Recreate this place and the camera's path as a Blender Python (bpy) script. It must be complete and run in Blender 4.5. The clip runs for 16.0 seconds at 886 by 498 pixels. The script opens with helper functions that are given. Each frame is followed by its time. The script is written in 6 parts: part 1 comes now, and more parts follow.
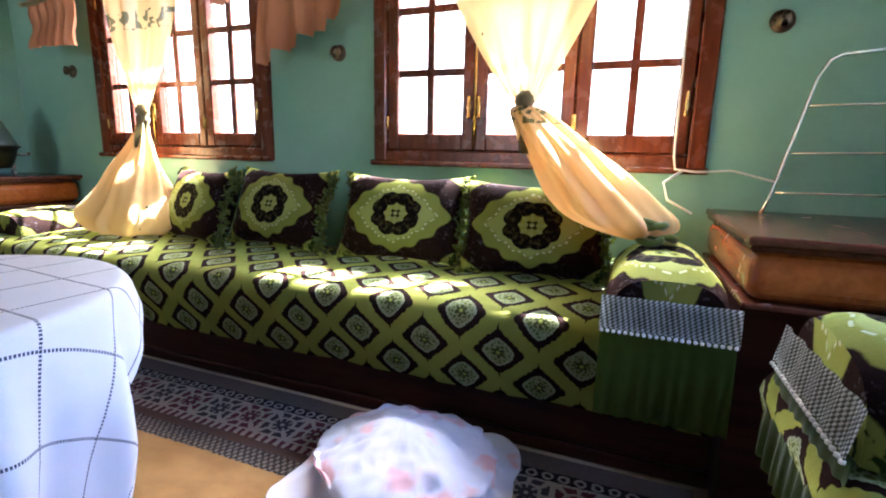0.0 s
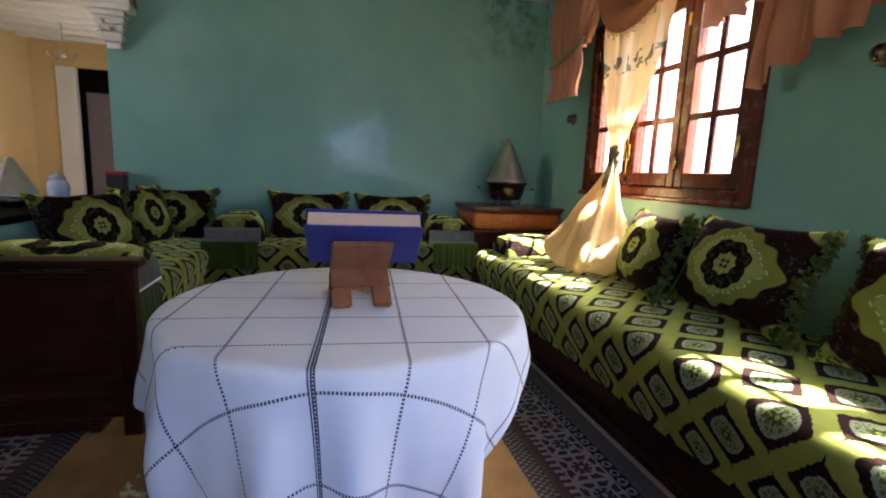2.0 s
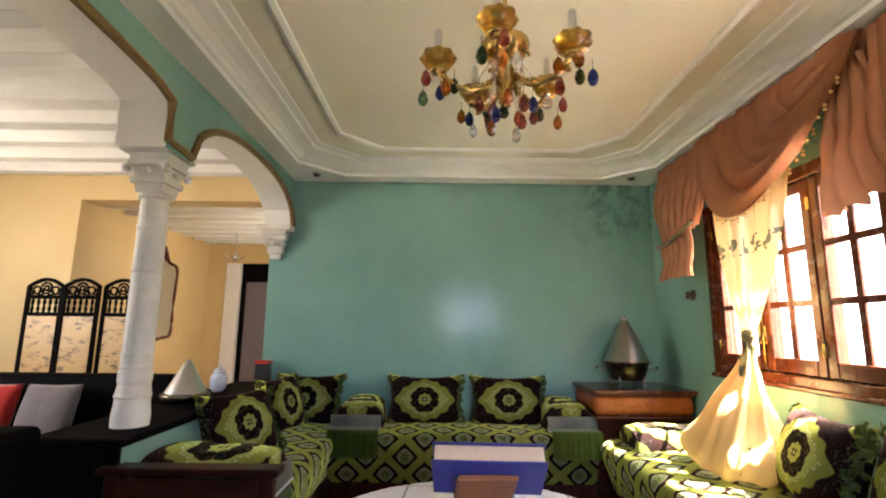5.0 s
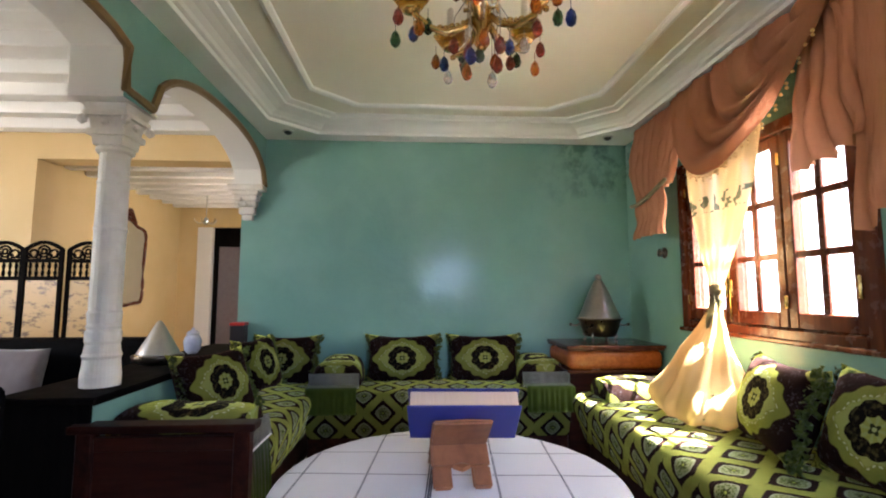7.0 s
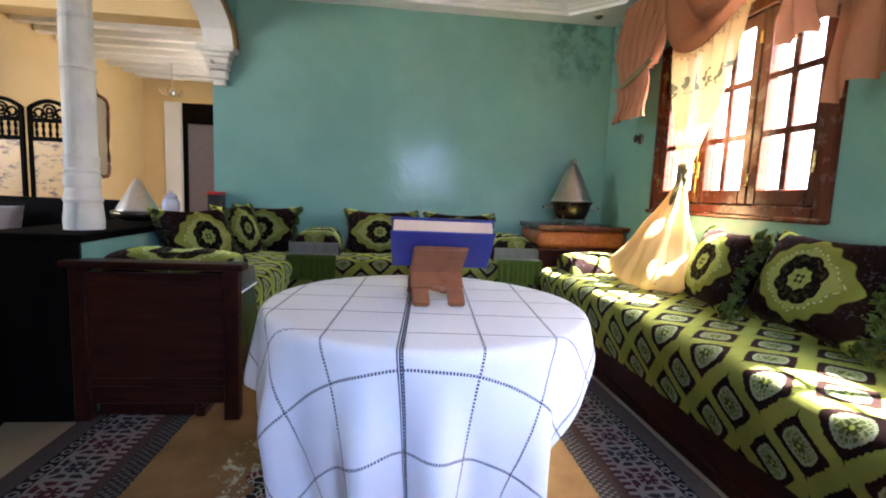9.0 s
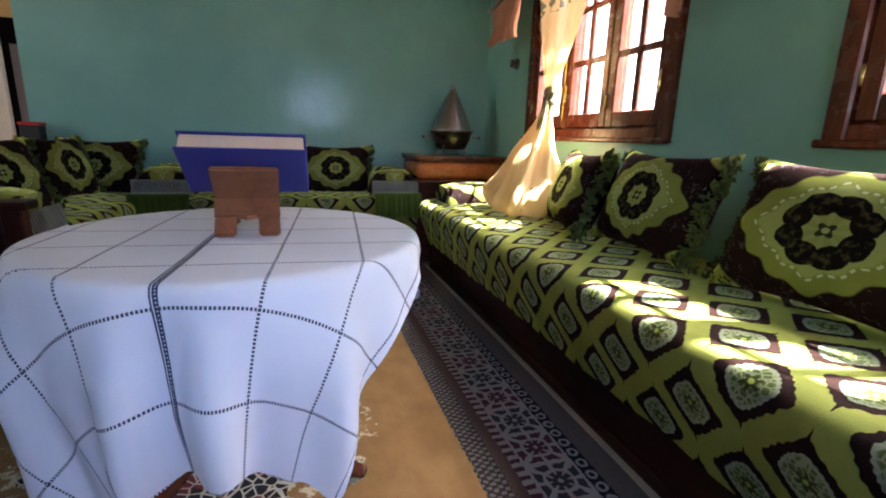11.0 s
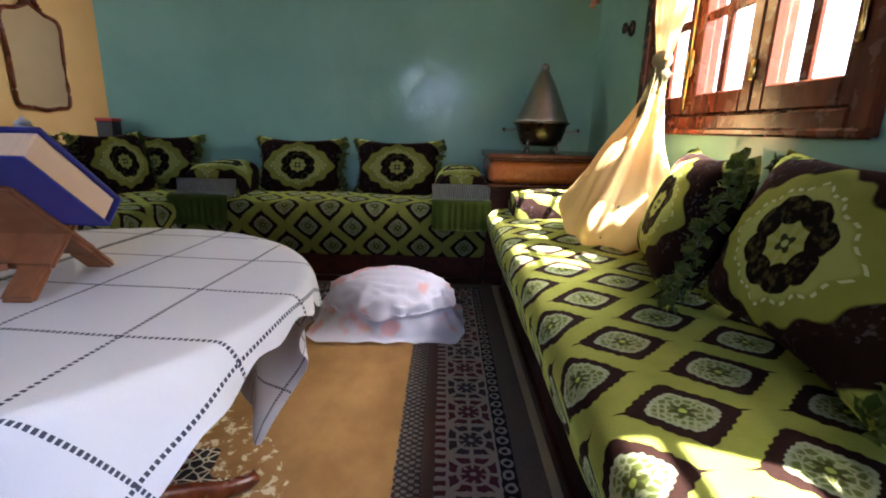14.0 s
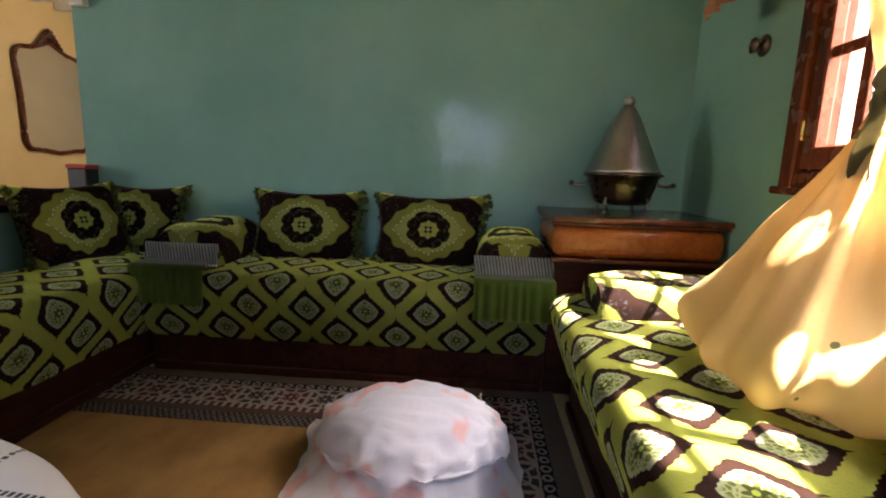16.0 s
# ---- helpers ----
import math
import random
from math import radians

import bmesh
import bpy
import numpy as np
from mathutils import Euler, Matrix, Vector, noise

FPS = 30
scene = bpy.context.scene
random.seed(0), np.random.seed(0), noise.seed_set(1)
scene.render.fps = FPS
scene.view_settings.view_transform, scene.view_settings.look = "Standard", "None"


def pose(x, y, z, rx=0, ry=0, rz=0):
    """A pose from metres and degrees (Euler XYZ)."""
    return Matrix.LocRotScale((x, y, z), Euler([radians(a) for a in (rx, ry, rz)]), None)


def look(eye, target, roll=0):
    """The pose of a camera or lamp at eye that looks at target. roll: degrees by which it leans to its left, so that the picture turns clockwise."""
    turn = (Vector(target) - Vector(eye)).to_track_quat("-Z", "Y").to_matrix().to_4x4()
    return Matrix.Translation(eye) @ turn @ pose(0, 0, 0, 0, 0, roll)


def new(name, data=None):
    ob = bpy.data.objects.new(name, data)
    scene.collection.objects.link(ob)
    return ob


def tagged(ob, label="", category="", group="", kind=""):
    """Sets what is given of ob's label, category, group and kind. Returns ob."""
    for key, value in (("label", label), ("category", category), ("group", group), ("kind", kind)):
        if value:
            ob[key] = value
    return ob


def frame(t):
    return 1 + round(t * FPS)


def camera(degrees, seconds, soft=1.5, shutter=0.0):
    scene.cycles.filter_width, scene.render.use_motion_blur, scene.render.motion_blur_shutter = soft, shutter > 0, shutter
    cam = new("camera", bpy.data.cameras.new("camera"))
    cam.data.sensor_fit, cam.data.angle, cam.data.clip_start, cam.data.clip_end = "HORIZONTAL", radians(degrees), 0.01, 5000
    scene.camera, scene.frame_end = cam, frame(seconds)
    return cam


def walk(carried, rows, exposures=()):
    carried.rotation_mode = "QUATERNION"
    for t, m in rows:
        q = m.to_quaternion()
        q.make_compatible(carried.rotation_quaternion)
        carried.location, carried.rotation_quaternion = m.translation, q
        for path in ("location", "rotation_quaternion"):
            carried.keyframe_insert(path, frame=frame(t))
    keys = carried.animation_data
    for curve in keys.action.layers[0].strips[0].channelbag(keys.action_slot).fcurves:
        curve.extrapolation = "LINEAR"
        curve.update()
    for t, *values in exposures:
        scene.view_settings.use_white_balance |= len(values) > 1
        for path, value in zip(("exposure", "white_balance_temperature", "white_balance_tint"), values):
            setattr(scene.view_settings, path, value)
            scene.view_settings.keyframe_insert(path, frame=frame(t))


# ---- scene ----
cam = camera(86.7, 16.0, soft=2.0)
PATH = [
    (0, (0.252, 0.257, 1.094), (-0.453, 2.088, 0.705), 1.3),
    (0.5, (0.241, 0.403, 1.095), (-0.811, 2.065, 0.733), 1.9),
    (1, (0.153, 0.53, 1.106), (-1.244, 1.925, 0.786), 0.8),
    (1.5, (0.079, 0.593, 1.129), (-1.618, 1.587, 0.764), 0.3),
    (2, (0.067, 0.649, 1.14), (-1.85, 1.126, 0.826), 2.5),
    (2.5, (0.109, 0.669, 1.163), (-1.851, 0.899, 0.838), 2.9),
    (3, (0.148, 0.631, 1.202), (-1.831, 0.808, 0.973), 2.9),
    (3.5, (0.172, 0.607, 1.25), (-1.822, 0.69, 1.123), 1.7),
    (4, (0.187, 0.595, 1.306), (-1.811, 0.626, 1.407), 1.3),
    (4.5, (0.179, 0.592, 1.344), (-1.805, 0.605, 1.595), 0.7),
    (4.7, (0.169, 0.599, 1.362), (-1.804, 0.607, 1.686), 0.7),
    (6.8, (0.124, 0.613, 1.32), (-1.857, 0.714, 1.572), 0.1),
    (7, (0.127, 0.614, 1.311), (-1.861, 0.722, 1.497), 0.0),
    (7.5, (0.145, 0.611, 1.287), (-1.851, 0.72, 1.369), 1.0),
    (8, (0.163, 0.604, 1.237), (-1.833, 0.723, 1.2), 0.4),
    (8.5, (0.188, 0.602, 1.172), (-1.798, 0.785, 1.034), 1.8),
    (9, (0.206, 0.589, 1.102), (-1.769, 0.809, 0.876), 2.4),
    (9.5, (0.204, 0.584, 1.069), (-1.745, 0.886, 0.736), 1.9),
    (10, (0.183, 0.648, 1.031), (-1.702, 1.171, 0.616), 2.6),
    (10.2, (0.168, 0.692, 1.029), (-1.706, 1.248, 0.609), 2.1),
    (12.3, (-0.019, 1.283, 1.033), (-1.867, 1.781, 0.452), 1.6),
    (12.5, (-0.064, 1.346, 1.033), (-1.935, 1.734, 0.441), 1.6),
    (13, (-0.184, 1.48, 1.04), (-2.096, 1.573, 0.46), 1.5),
    (13.5, (-0.318, 1.522, 1.038), (-2.246, 1.549, 0.505), 2.0),
    (14, (-0.555, 1.523, 1.043), (-2.492, 1.525, 0.543), 1.4),
    (14.5, (-0.778, 1.541, 1.039), (-2.718, 1.536, 0.555), 0.9),
    (15, (-1.023, 1.559, 1.059), (-2.965, 1.442, 0.595), 1.9),
    (15.5, (-1.249, 1.541, 1.073), (-3.207, 1.521, 0.667), 1.7),
    (16, (-1.395, 1.46, 1.097), (-3.36, 1.313, 0.757), 1.7),
]
EXPOSURES = [(t, 5.12 + e, kelvin, 16) for t, e, kelvin in (
    (0.0, -0.2, 5650), (1.0, -0.15, 5650), (1.5, -0.15, 5700), (2.0, -0.9, 6000), (2.5, -1.5, 6200), (3.0, -1.5, 6500), (3.5, -1.1, 6600), (4.0, -0.5, 6800), (4.5, -0.05, 6900),
    (7.0, -0.2, 6100), (8.0, 0.2, 6050), (9.0, 0.0, 5900), (9.5, -0.35, 5800), (10.0, -0.85, 5700), (12.3, -0.55, 6350), (13.0, -0.38, 6250), (13.5, -0.5, 6300), (14.0, -0.8, 6250), (15.0, -1.08, 6450), (15.5, -1.0, 6550), (16.0, -0.75, 7000))]
SUN_EL, SUN_AZ, SUN_POWER = 58.2, 22.0, 5.0
# one eye height for the visit, a handheld walk round the table
walk(cam, [(t, look(eye, target, roll)) for t, eye, target, roll in PATH],
     exposures=EXPOSURES)

# ---- light ----
world = bpy.data.worlds.new("sky")
scene.world = world
world.use_nodes = True
wt = world.node_tree
sky = wt.nodes.new("ShaderNodeTexSky")
sky.sky_type, sky.sun_disc = "NISHITA", False
sky.sun_elevation, sky.sun_rotation = radians(SUN_EL), radians(SUN_AZ)
wt.links.new(sky.outputs["Color"], wt.nodes["Background"].inputs["Color"])
wt.nodes["Background"].inputs["Strength"].default_value = 0.05

sun = new("sun", bpy.data.lights.new("sun", "SUN"))
sun.data.energy, sun.data.angle, sun.data.color = SUN_POWER, radians(0.6), (1.0, 0.96, 0.90)
sun_dir = Vector((math.sin(radians(SUN_AZ)) * math.cos(radians(SUN_EL)), math.cos(radians(SUN_AZ)) * math.cos(radians(SUN_EL)), math.sin(radians(SUN_EL))))
sun.matrix_world = look(sun_dir * 20, (0, 0, 0))


def window_light(name, at, toward, w, h, power, color=(1.0, 0.97, 0.93), spread=180):
    """Daylight that comes in through one window's opening."""
    lamp = new(name, bpy.data.lights.new(name, "AREA"))
    lamp.data.shape, lamp.data.size, lamp.data.size_y = "RECTANGLE", w, h
    lamp.data.energy, lamp.data.color = power, color
    lamp.data.spread = radians(spread)
    lamp.matrix_world = look(at, toward)
    return lamp


window_light("daylight_window_1", (-2.515, 3.10, 2.30), (-2.515, 2.28, 0.60), 1.6, 1.0, 6.0, spread=68)
window_light("daylight_window_2", (-0.25, 3.10, 2.30), (-0.25, 2.28, 0.60), 1.7, 1.0, 7.6, spread=68)
window_light("daylight_window_3", (1.92, 1.25, 1.70), (-0.6, 0.85, 0.35), 1.15, 1.1, 1.65, (0.38, 0.55, 1.0), 84)
window_light("daylight_window_5", (-1.9, -5.02, 1.75), (-4.6, -2.0, 2.1), 2.2, 1.3, 2.1, (1.0, 0.97, 0.92), 120)
# added lamp in an unseen opening, aimed to brighten the passage and its end wall
window_light("passage_fill_light", (-6.3, -0.78, 1.95), (-7.6, -3.2, 1.3), 1.2, 0.9, 2.1, (1.0, 0.95, 0.86))


# ---- materials ----
class Nodes:
    """A principled material with short helpers for its nodes."""

    def __init__(self, name, rough=0.6, metal=0.0, spec=0.5):
        self.m = bpy.data.materials.new(name)
        self.m.use_nodes = True
        self.t = self.m.node_tree
        self.b = self.t.nodes["Principled BSDF"]
        self.b.inputs["Roughness"].default_value = rough
        self.b.inputs["Metallic"].default_value = metal
        self.b.inputs["Specular IOR Level"].default_value = spec
        self.co = self.t.nodes.new("ShaderNodeTexCoord")

    def put(self, socket, value):
        if isinstance(value, (int, float)):
            socket.default_value = value
        elif isinstance(value, tuple):
            socket.default_value = (*value, 1.0) if len(value) == 3 and len(socket.default_value) == 4 else value
        else:
            self.t.links.new(value, socket)

    def f(self, op, a, b=0.0, c=0.0):
        n = self.t.nodes.new("ShaderNodeMath")
        n.operation = op
        for s, v in zip(n.inputs, (a, b, c)):
            self.put(s, v)
        return n.outputs[0]

    def mix(self, k, a, b, blend="MIX"):
        n = self.t.nodes.new("ShaderNodeMix")
        n.data_type, n.blend_type = "RGBA", blend
        self.put(n.inputs[0], k)
        self.put(n.inputs[6], a)
        self.put(n.inputs[7], b)
        return n.outputs[2]

    def step(self, v, lo, hi):
        n = self.t.nodes.new("ShaderNodeMapRange")
        n.interpolation_type = "SMOOTHSTEP"
        self.put(n.inputs[0], v)
        self.put(n.inputs[1], lo)
        self.put(n.inputs[2], hi)
        return n.outputs[0]

    def noise(self, scale, detail=3.0, rough=0.55, at=None, stretch=None):
        n = self.t.nodes.new("ShaderNodeTexNoise")
        n.inputs["Scale"].default_value, n.inputs["Detail"].default_value, n.inputs["Roughness"].default_value = scale, detail, rough
        src = at or self.co.outputs["Object"]
        if stretch:
            mp = self.t.nodes.new("ShaderNodeMapping")
            mp.inputs["Scale"].default_value = stretch
            self.t.links.new(src, mp.inputs["Vector"])
            src = mp.outputs[0]
        self.t.links.new(src, n.inputs["Vector"])
        return n.outputs["Fac"]

    def voronoi(self, scale, at=None, feature="F1"):
        n = self.t.nodes.new("ShaderNodeTexVoronoi")
        n.feature = feature
        n.inputs["Scale"].default_value = scale
        self.t.links.new(at or self.co.outputs["Object"], n.inputs["Vector"])
        return n.outputs["Distance"]

    def uv(self):
        n = self.t.nodes.new("ShaderNodeSeparateXYZ")
        self.t.links.new(self.co.outputs["UV"], n.inputs[0])
        return n.outputs[0], n.outputs[1]

    def xyz(self):
        n = self.t.nodes.new("ShaderNodeSeparateXYZ")
        self.t.links.new(self.co.outputs["Object"], n.inputs[0])
        return n.outputs[0], n.outputs[1], n.outputs[2]

    def color(self, v):
        self.put(self.b.inputs["Base Color"], v)
        return self

    def bump(self, height, strength=0.3, dist=0.01):
        n = self.t.nodes.new("ShaderNodeBump")
        n.inputs["Strength"].default_value, n.inputs["Distance"].default_value = strength, dist
        self.put(n.inputs["Height"], height)
        self.t.links.new(n.outputs[0], self.b.inputs["Normal"])
        return self


def plaster(name, c1, c2, rough, bump=0.2, blotch=1.3, spec=0.5):
    n = Nodes(name, rough, spec=spec)
    big = n.step(n.noise(blotch, 4), 0.35, 0.68)
    fine = n.noise(38, 4)
    n.color(n.mix(n.f("MULTIPLY_ADD", fine, 0.25, n.f("MULTIPLY", big, 0.75)), c1, c2))
    n.bump(n.f("ADD", n.f("MULTIPLY", n.noise(7, 2), 0.8), n.f("MULTIPLY", fine, 0.09)), bump, 0.012)
    n.put(n.b.inputs["Roughness"], n.f("MULTIPLY_ADD", n.noise(5, 3), 0.10, rough - 0.05))
    return n


teal_n = plaster("teal_gloss_paint", (0.172, 0.330, 0.272), (0.230, 0.405, 0.342), 0.062, 0.55, 1.1, 0.13)
# damp stains under the ceiling near one corner, with a ragged shape of their own
_x, _y, _z = teal_n.xyz()
_damp = teal_n.f("MULTIPLY", teal_n.step(teal_n.f("ADD", _y, teal_n.f("MULTIPLY", teal_n.noise(2.6, 4), 1.2)), 2.25, 2.9),
                 teal_n.step(teal_n.f("ADD", _z, teal_n.f("MULTIPLY", teal_n.noise(3.4, 5), 1.3)), 2.75, 3.3))
_damp = teal_n.f("MULTIPLY", _damp, teal_n.step(teal_n.noise(6.5, 6, 0.7), 0.40, 0.62))
_old = teal_n.b.inputs["Base Color"].links[0].from_socket
teal_n.color(teal_n.mix(teal_n.f("MULTIPLY", _damp, 0.7), _old, (0.035, 0.10, 0.095)))
TEAL = teal_n.m
YELLOW = plaster("yellow_paint", (0.62, 0.44, 0.19), (0.68, 0.50, 0.24), 0.6).m
WHITE = plaster("white_plaster", (0.74, 0.71, 0.64), (0.80, 0.78, 0.72), 0.55).m
STONE = plaster("carved_white_plaster", (0.66, 0.61, 0.51), (0.78, 0.74, 0.65), 0.55, 0.35, 9).m
CEIL = plaster("cream_ceiling_paint", (0.70, 0.66, 0.53), (0.76, 0.72, 0.60), 0.55, 0.08).m
CORNICE = plaster("white_cornice_paint", (0.74, 0.73, 0.68), (0.80, 0.79, 0.75), 0.45, 0.08).m
FLOORM = plaster("beige_floor_tile", (0.30, 0.22, 0.13), (0.36, 0.27, 0.17), 0.35).m
SALMON = plaster("salmon_outside_plaster", (0.58, 0.32, 0.24), (0.66, 0.38, 0.29), 0.7).m
GROUND = plaster("pale_dry_ground", (0.45, 0.40, 0.33), (0.55, 0.50, 0.42), 0.9, 0.4).m


def wood(name, c1, c2, rough=0.3, along=0, scale=9.0, coat=0.25):
    n = Nodes(name, rough, spec=0.3 if coat > 0.2 else 0.12 if coat else 0.03)
    s = [1.0, 1.0, 1.0]
    s[along] = 0.12
    g = n.noise(scale * 4, 5, 0.6, stretch=tuple(s))
    w = n.noise(scale, 3, 0.5, stretch=tuple(s))
    n.color(n.mix(n.step(n.f("MULTIPLY_ADD", g, 0.5, n.f("MULTIPLY", w, 0.5)), 0.3, 0.7), c1, c2))
    n.bump(g, 0.12, 0.004)
    n.put(n.b.inputs["Roughness"], n.f("MULTIPLY_ADD", n.noise(14, 3), 0.2, rough - 0.08))
    n.b.inputs["Coat Weight"].default_value, n.b.inputs["Coat Roughness"].default_value = coat, 0.2
    return n.m


W_WINDOW = wood("varnished_red_brown_wood", (0.062, 0.014, 0.006), (0.128, 0.032, 0.012), 0.24, 2)
W_BASE = wood("dark_mahogany_wood_x", (0.018, 0.0046, 0.003), (0.044, 0.011, 0.006), 0.40, 0, coat=0.1)
W_BASEY = wood("dark_mahogany_wood_y", (0.018, 0.0046, 0.003), (0.044, 0.011, 0.006), 0.40, 1, coat=0.1)
W_CHEST = wood("polished_orange_wood", (0.27, 0.068, 0.015), (0.41, 0.122, 0.026), 0.22, 1)
W_TOP = wood("dark_chest_top_wood", (0.07, 0.022, 0.012), (0.13, 0.04, 0.02), 0.22, 1)
W_STAND = wood("carved_walnut_wood", (0.19, 0.07, 0.028), (0.28, 0.11, 0.045), 0.42, 2)
W_DARK = wood("black_lacquered_wood", (0.003, 0.0025, 0.002), (0.007, 0.005, 0.004), 0.7, 2, coat=0.0)


def metal(name, c, rough, hammered=0.0, m=1.0):
    n = Nodes(name, rough, m)
    n.color(n.mix(n.noise(18, 4), tuple(v * 0.75 for v in c), c))
    if hammered:
        n.bump(n.voronoi(hammered), 0.15, 0.003)
    n.put(n.b.inputs["Roughness"], n.f("MULTIPLY_ADD", n.noise(25, 3), 0.2, rough - 0.1))
    return n.m


SILVER = metal("hammered_silver_metal", (0.42, 0.39, 0.355), 0.34, 55)
DARKMETAL = metal("tarnished_brass_metal", (0.15, 0.12, 0.085), 0.30, 45)
BRASS = metal("polished_brass", (0.62, 0.42, 0.14), 0.22)
GOLDBEAD = metal("brown_gold_bead_paint", (0.25, 0.15, 0.05), 0.45, 120, 0.3)
ALU = metal("dull_aluminium", (0.62, 0.60, 0.56), 0.4)
STEEL = metal("chromed_wire", (0.75, 0.78, 0.78), 0.2)


def velvet_pile(n, c):
    """Pile that swallows light met square on and shines at a low angle."""
    n.color(n.mix(1.0, c, (0.66, 0.66, 0.66), "MULTIPLY"))
    n.put(n.b.inputs["Sheen Tint"], n.mix(1.0, c, (3.2, 3.2, 3.2), "MULTIPLY"))
    return cloth_finish(n, 1.0).m


def cloth_finish(n, fuzz=0.4, scale=260.0, depth=0.25):
    n.b.inputs["Sheen Weight"].default_value, n.b.inputs["Sheen Roughness"].default_value = fuzz, 0.4
    n.bump(n.f("ADD", n.noise(scale, 2), n.f("MULTIPLY", n.noise(24, 3), 0.6)), depth, 0.004)
    return n


LIME, LIME2 = (0.165, 0.178, 0.030), (0.272, 0.285, 0.062)
CHOC = (0.009, 0.0042, 0.0034)


def lattice_velvet():
    """Lime velvet with a lattice of pale lace medallions outlined in dark brown; UV in metres."""
    n = Nodes("lattice_velvet", 0.85, spec=0.04)
    u, v = n.uv()
    wob = n.f("MULTIPLY", n.f("SUBTRACT", n.noise(30, 2), 0.5), 0.012)
    D = 0.29
    out = []
    a0 = n.f("DIVIDE", n.f("ADD", u, wob), D)
    b0 = n.f("DIVIDE", n.f("ADD", v, wob), D)
    for off in (0.0, 0.5):
        x = n.f("SUBTRACT", n.f("FRACT", n.f("ADD", a0, off)), 0.5)
        y = n.f("SUBTRACT", n.f("FRACT", n.f("ADD", b0, off)), 0.5)
        ax, ay = n.f("ABSOLUTE", x), n.f("ABSOLUTE", y)
        rr = n.f("SQRT", n.f("ADD", n.f("MULTIPLY", x, x), n.f("MULTIPLY", y, y)))
        ang = n.f("ARCTAN2", y, x)
        diamond = n.f("ADD", n.f("MULTIPLY", ax, 1.12), n.f("MULTIPLY", ay, 0.95))
        body = n.f("ADD", n.f("MULTIPLY", diamond, 0.52), n.f("MULTIPLY", rr, 0.60))
        horn = n.f("MULTIPLY", n.f("ADD", n.f("DIVIDE", ax, 0.085), n.f("DIVIDE", ay, 0.475)), 0.345)
        frame_d = n.f("ADD", n.f("DIVIDE", ax, 0.41), n.f("DIVIDE", ay, 0.445))
        big = n.f("MINIMUM", horn, n.f("ADD", n.f("MULTIPLY", frame_d, 0.320), n.f("MULTIPLY", rr, 0.158)))
        out.append((big, body, rr, ang))
    k = n.f("LESS_THAN", out[0][0], out[1][0])
    pick = [n.f("ADD", n.f("MULTIPLY", out[0][i], k), n.f("MULTIPLY", out[1][i], n.f("SUBTRACT", 1.0, k))) for i in range(4)]
    big, sm, rr, ang = pick
    green = n.mix(n.noise(9, 3), LIME, LIME2)
    dark = n.f("SUBTRACT", 1.0, n.step(n.f("ADD", big, n.f("MULTIPLY", n.f("COSINE", n.f("MULTIPLY", ang, 20.0)), 0.007)), 0.312, 0.324))
    lace_m = n.f("SUBTRACT", 1.0, n.step(n.f("ADD", sm, n.f("MULTIPLY", n.f("COSINE", n.f("MULTIPLY", ang, 24.0)), 0.006)), 0.246, 0.258))
    lace = n.mix(n.step(n.voronoi(66, feature="DISTANCE_TO_EDGE"), 0.04, 0.20), (0.23, 0.25, 0.13), (0.085, 0.105, 0.025))
    lace = n.mix(n.f("MULTIPLY", n.step(sm, 0.195, 0.23), 0.7), lace, (0.26, 0.28, 0.18))
    petals = n.f("ADD", rr, n.f("MULTIPLY", n.f("COSINE", n.f("MULTIPLY", ang, 6.0)), 0.022))
    core = n.f("SUBTRACT", 1.0, n.step(petals, 0.055, 0.075))
    core_c = n.mix(n.step(rr, 0.018, 0.03), (0.28, 0.34, 0.06), (0.045, 0.05, 0.012))
    lace = n.mix(core, lace, core_c)
    c = n.mix(dark, green, n.mix(n.noise(40, 3), CHOC, (0.024, 0.010, 0.007)))
    c = n.mix(lace_m, c, lace)
    return velvet_pile(n, c)


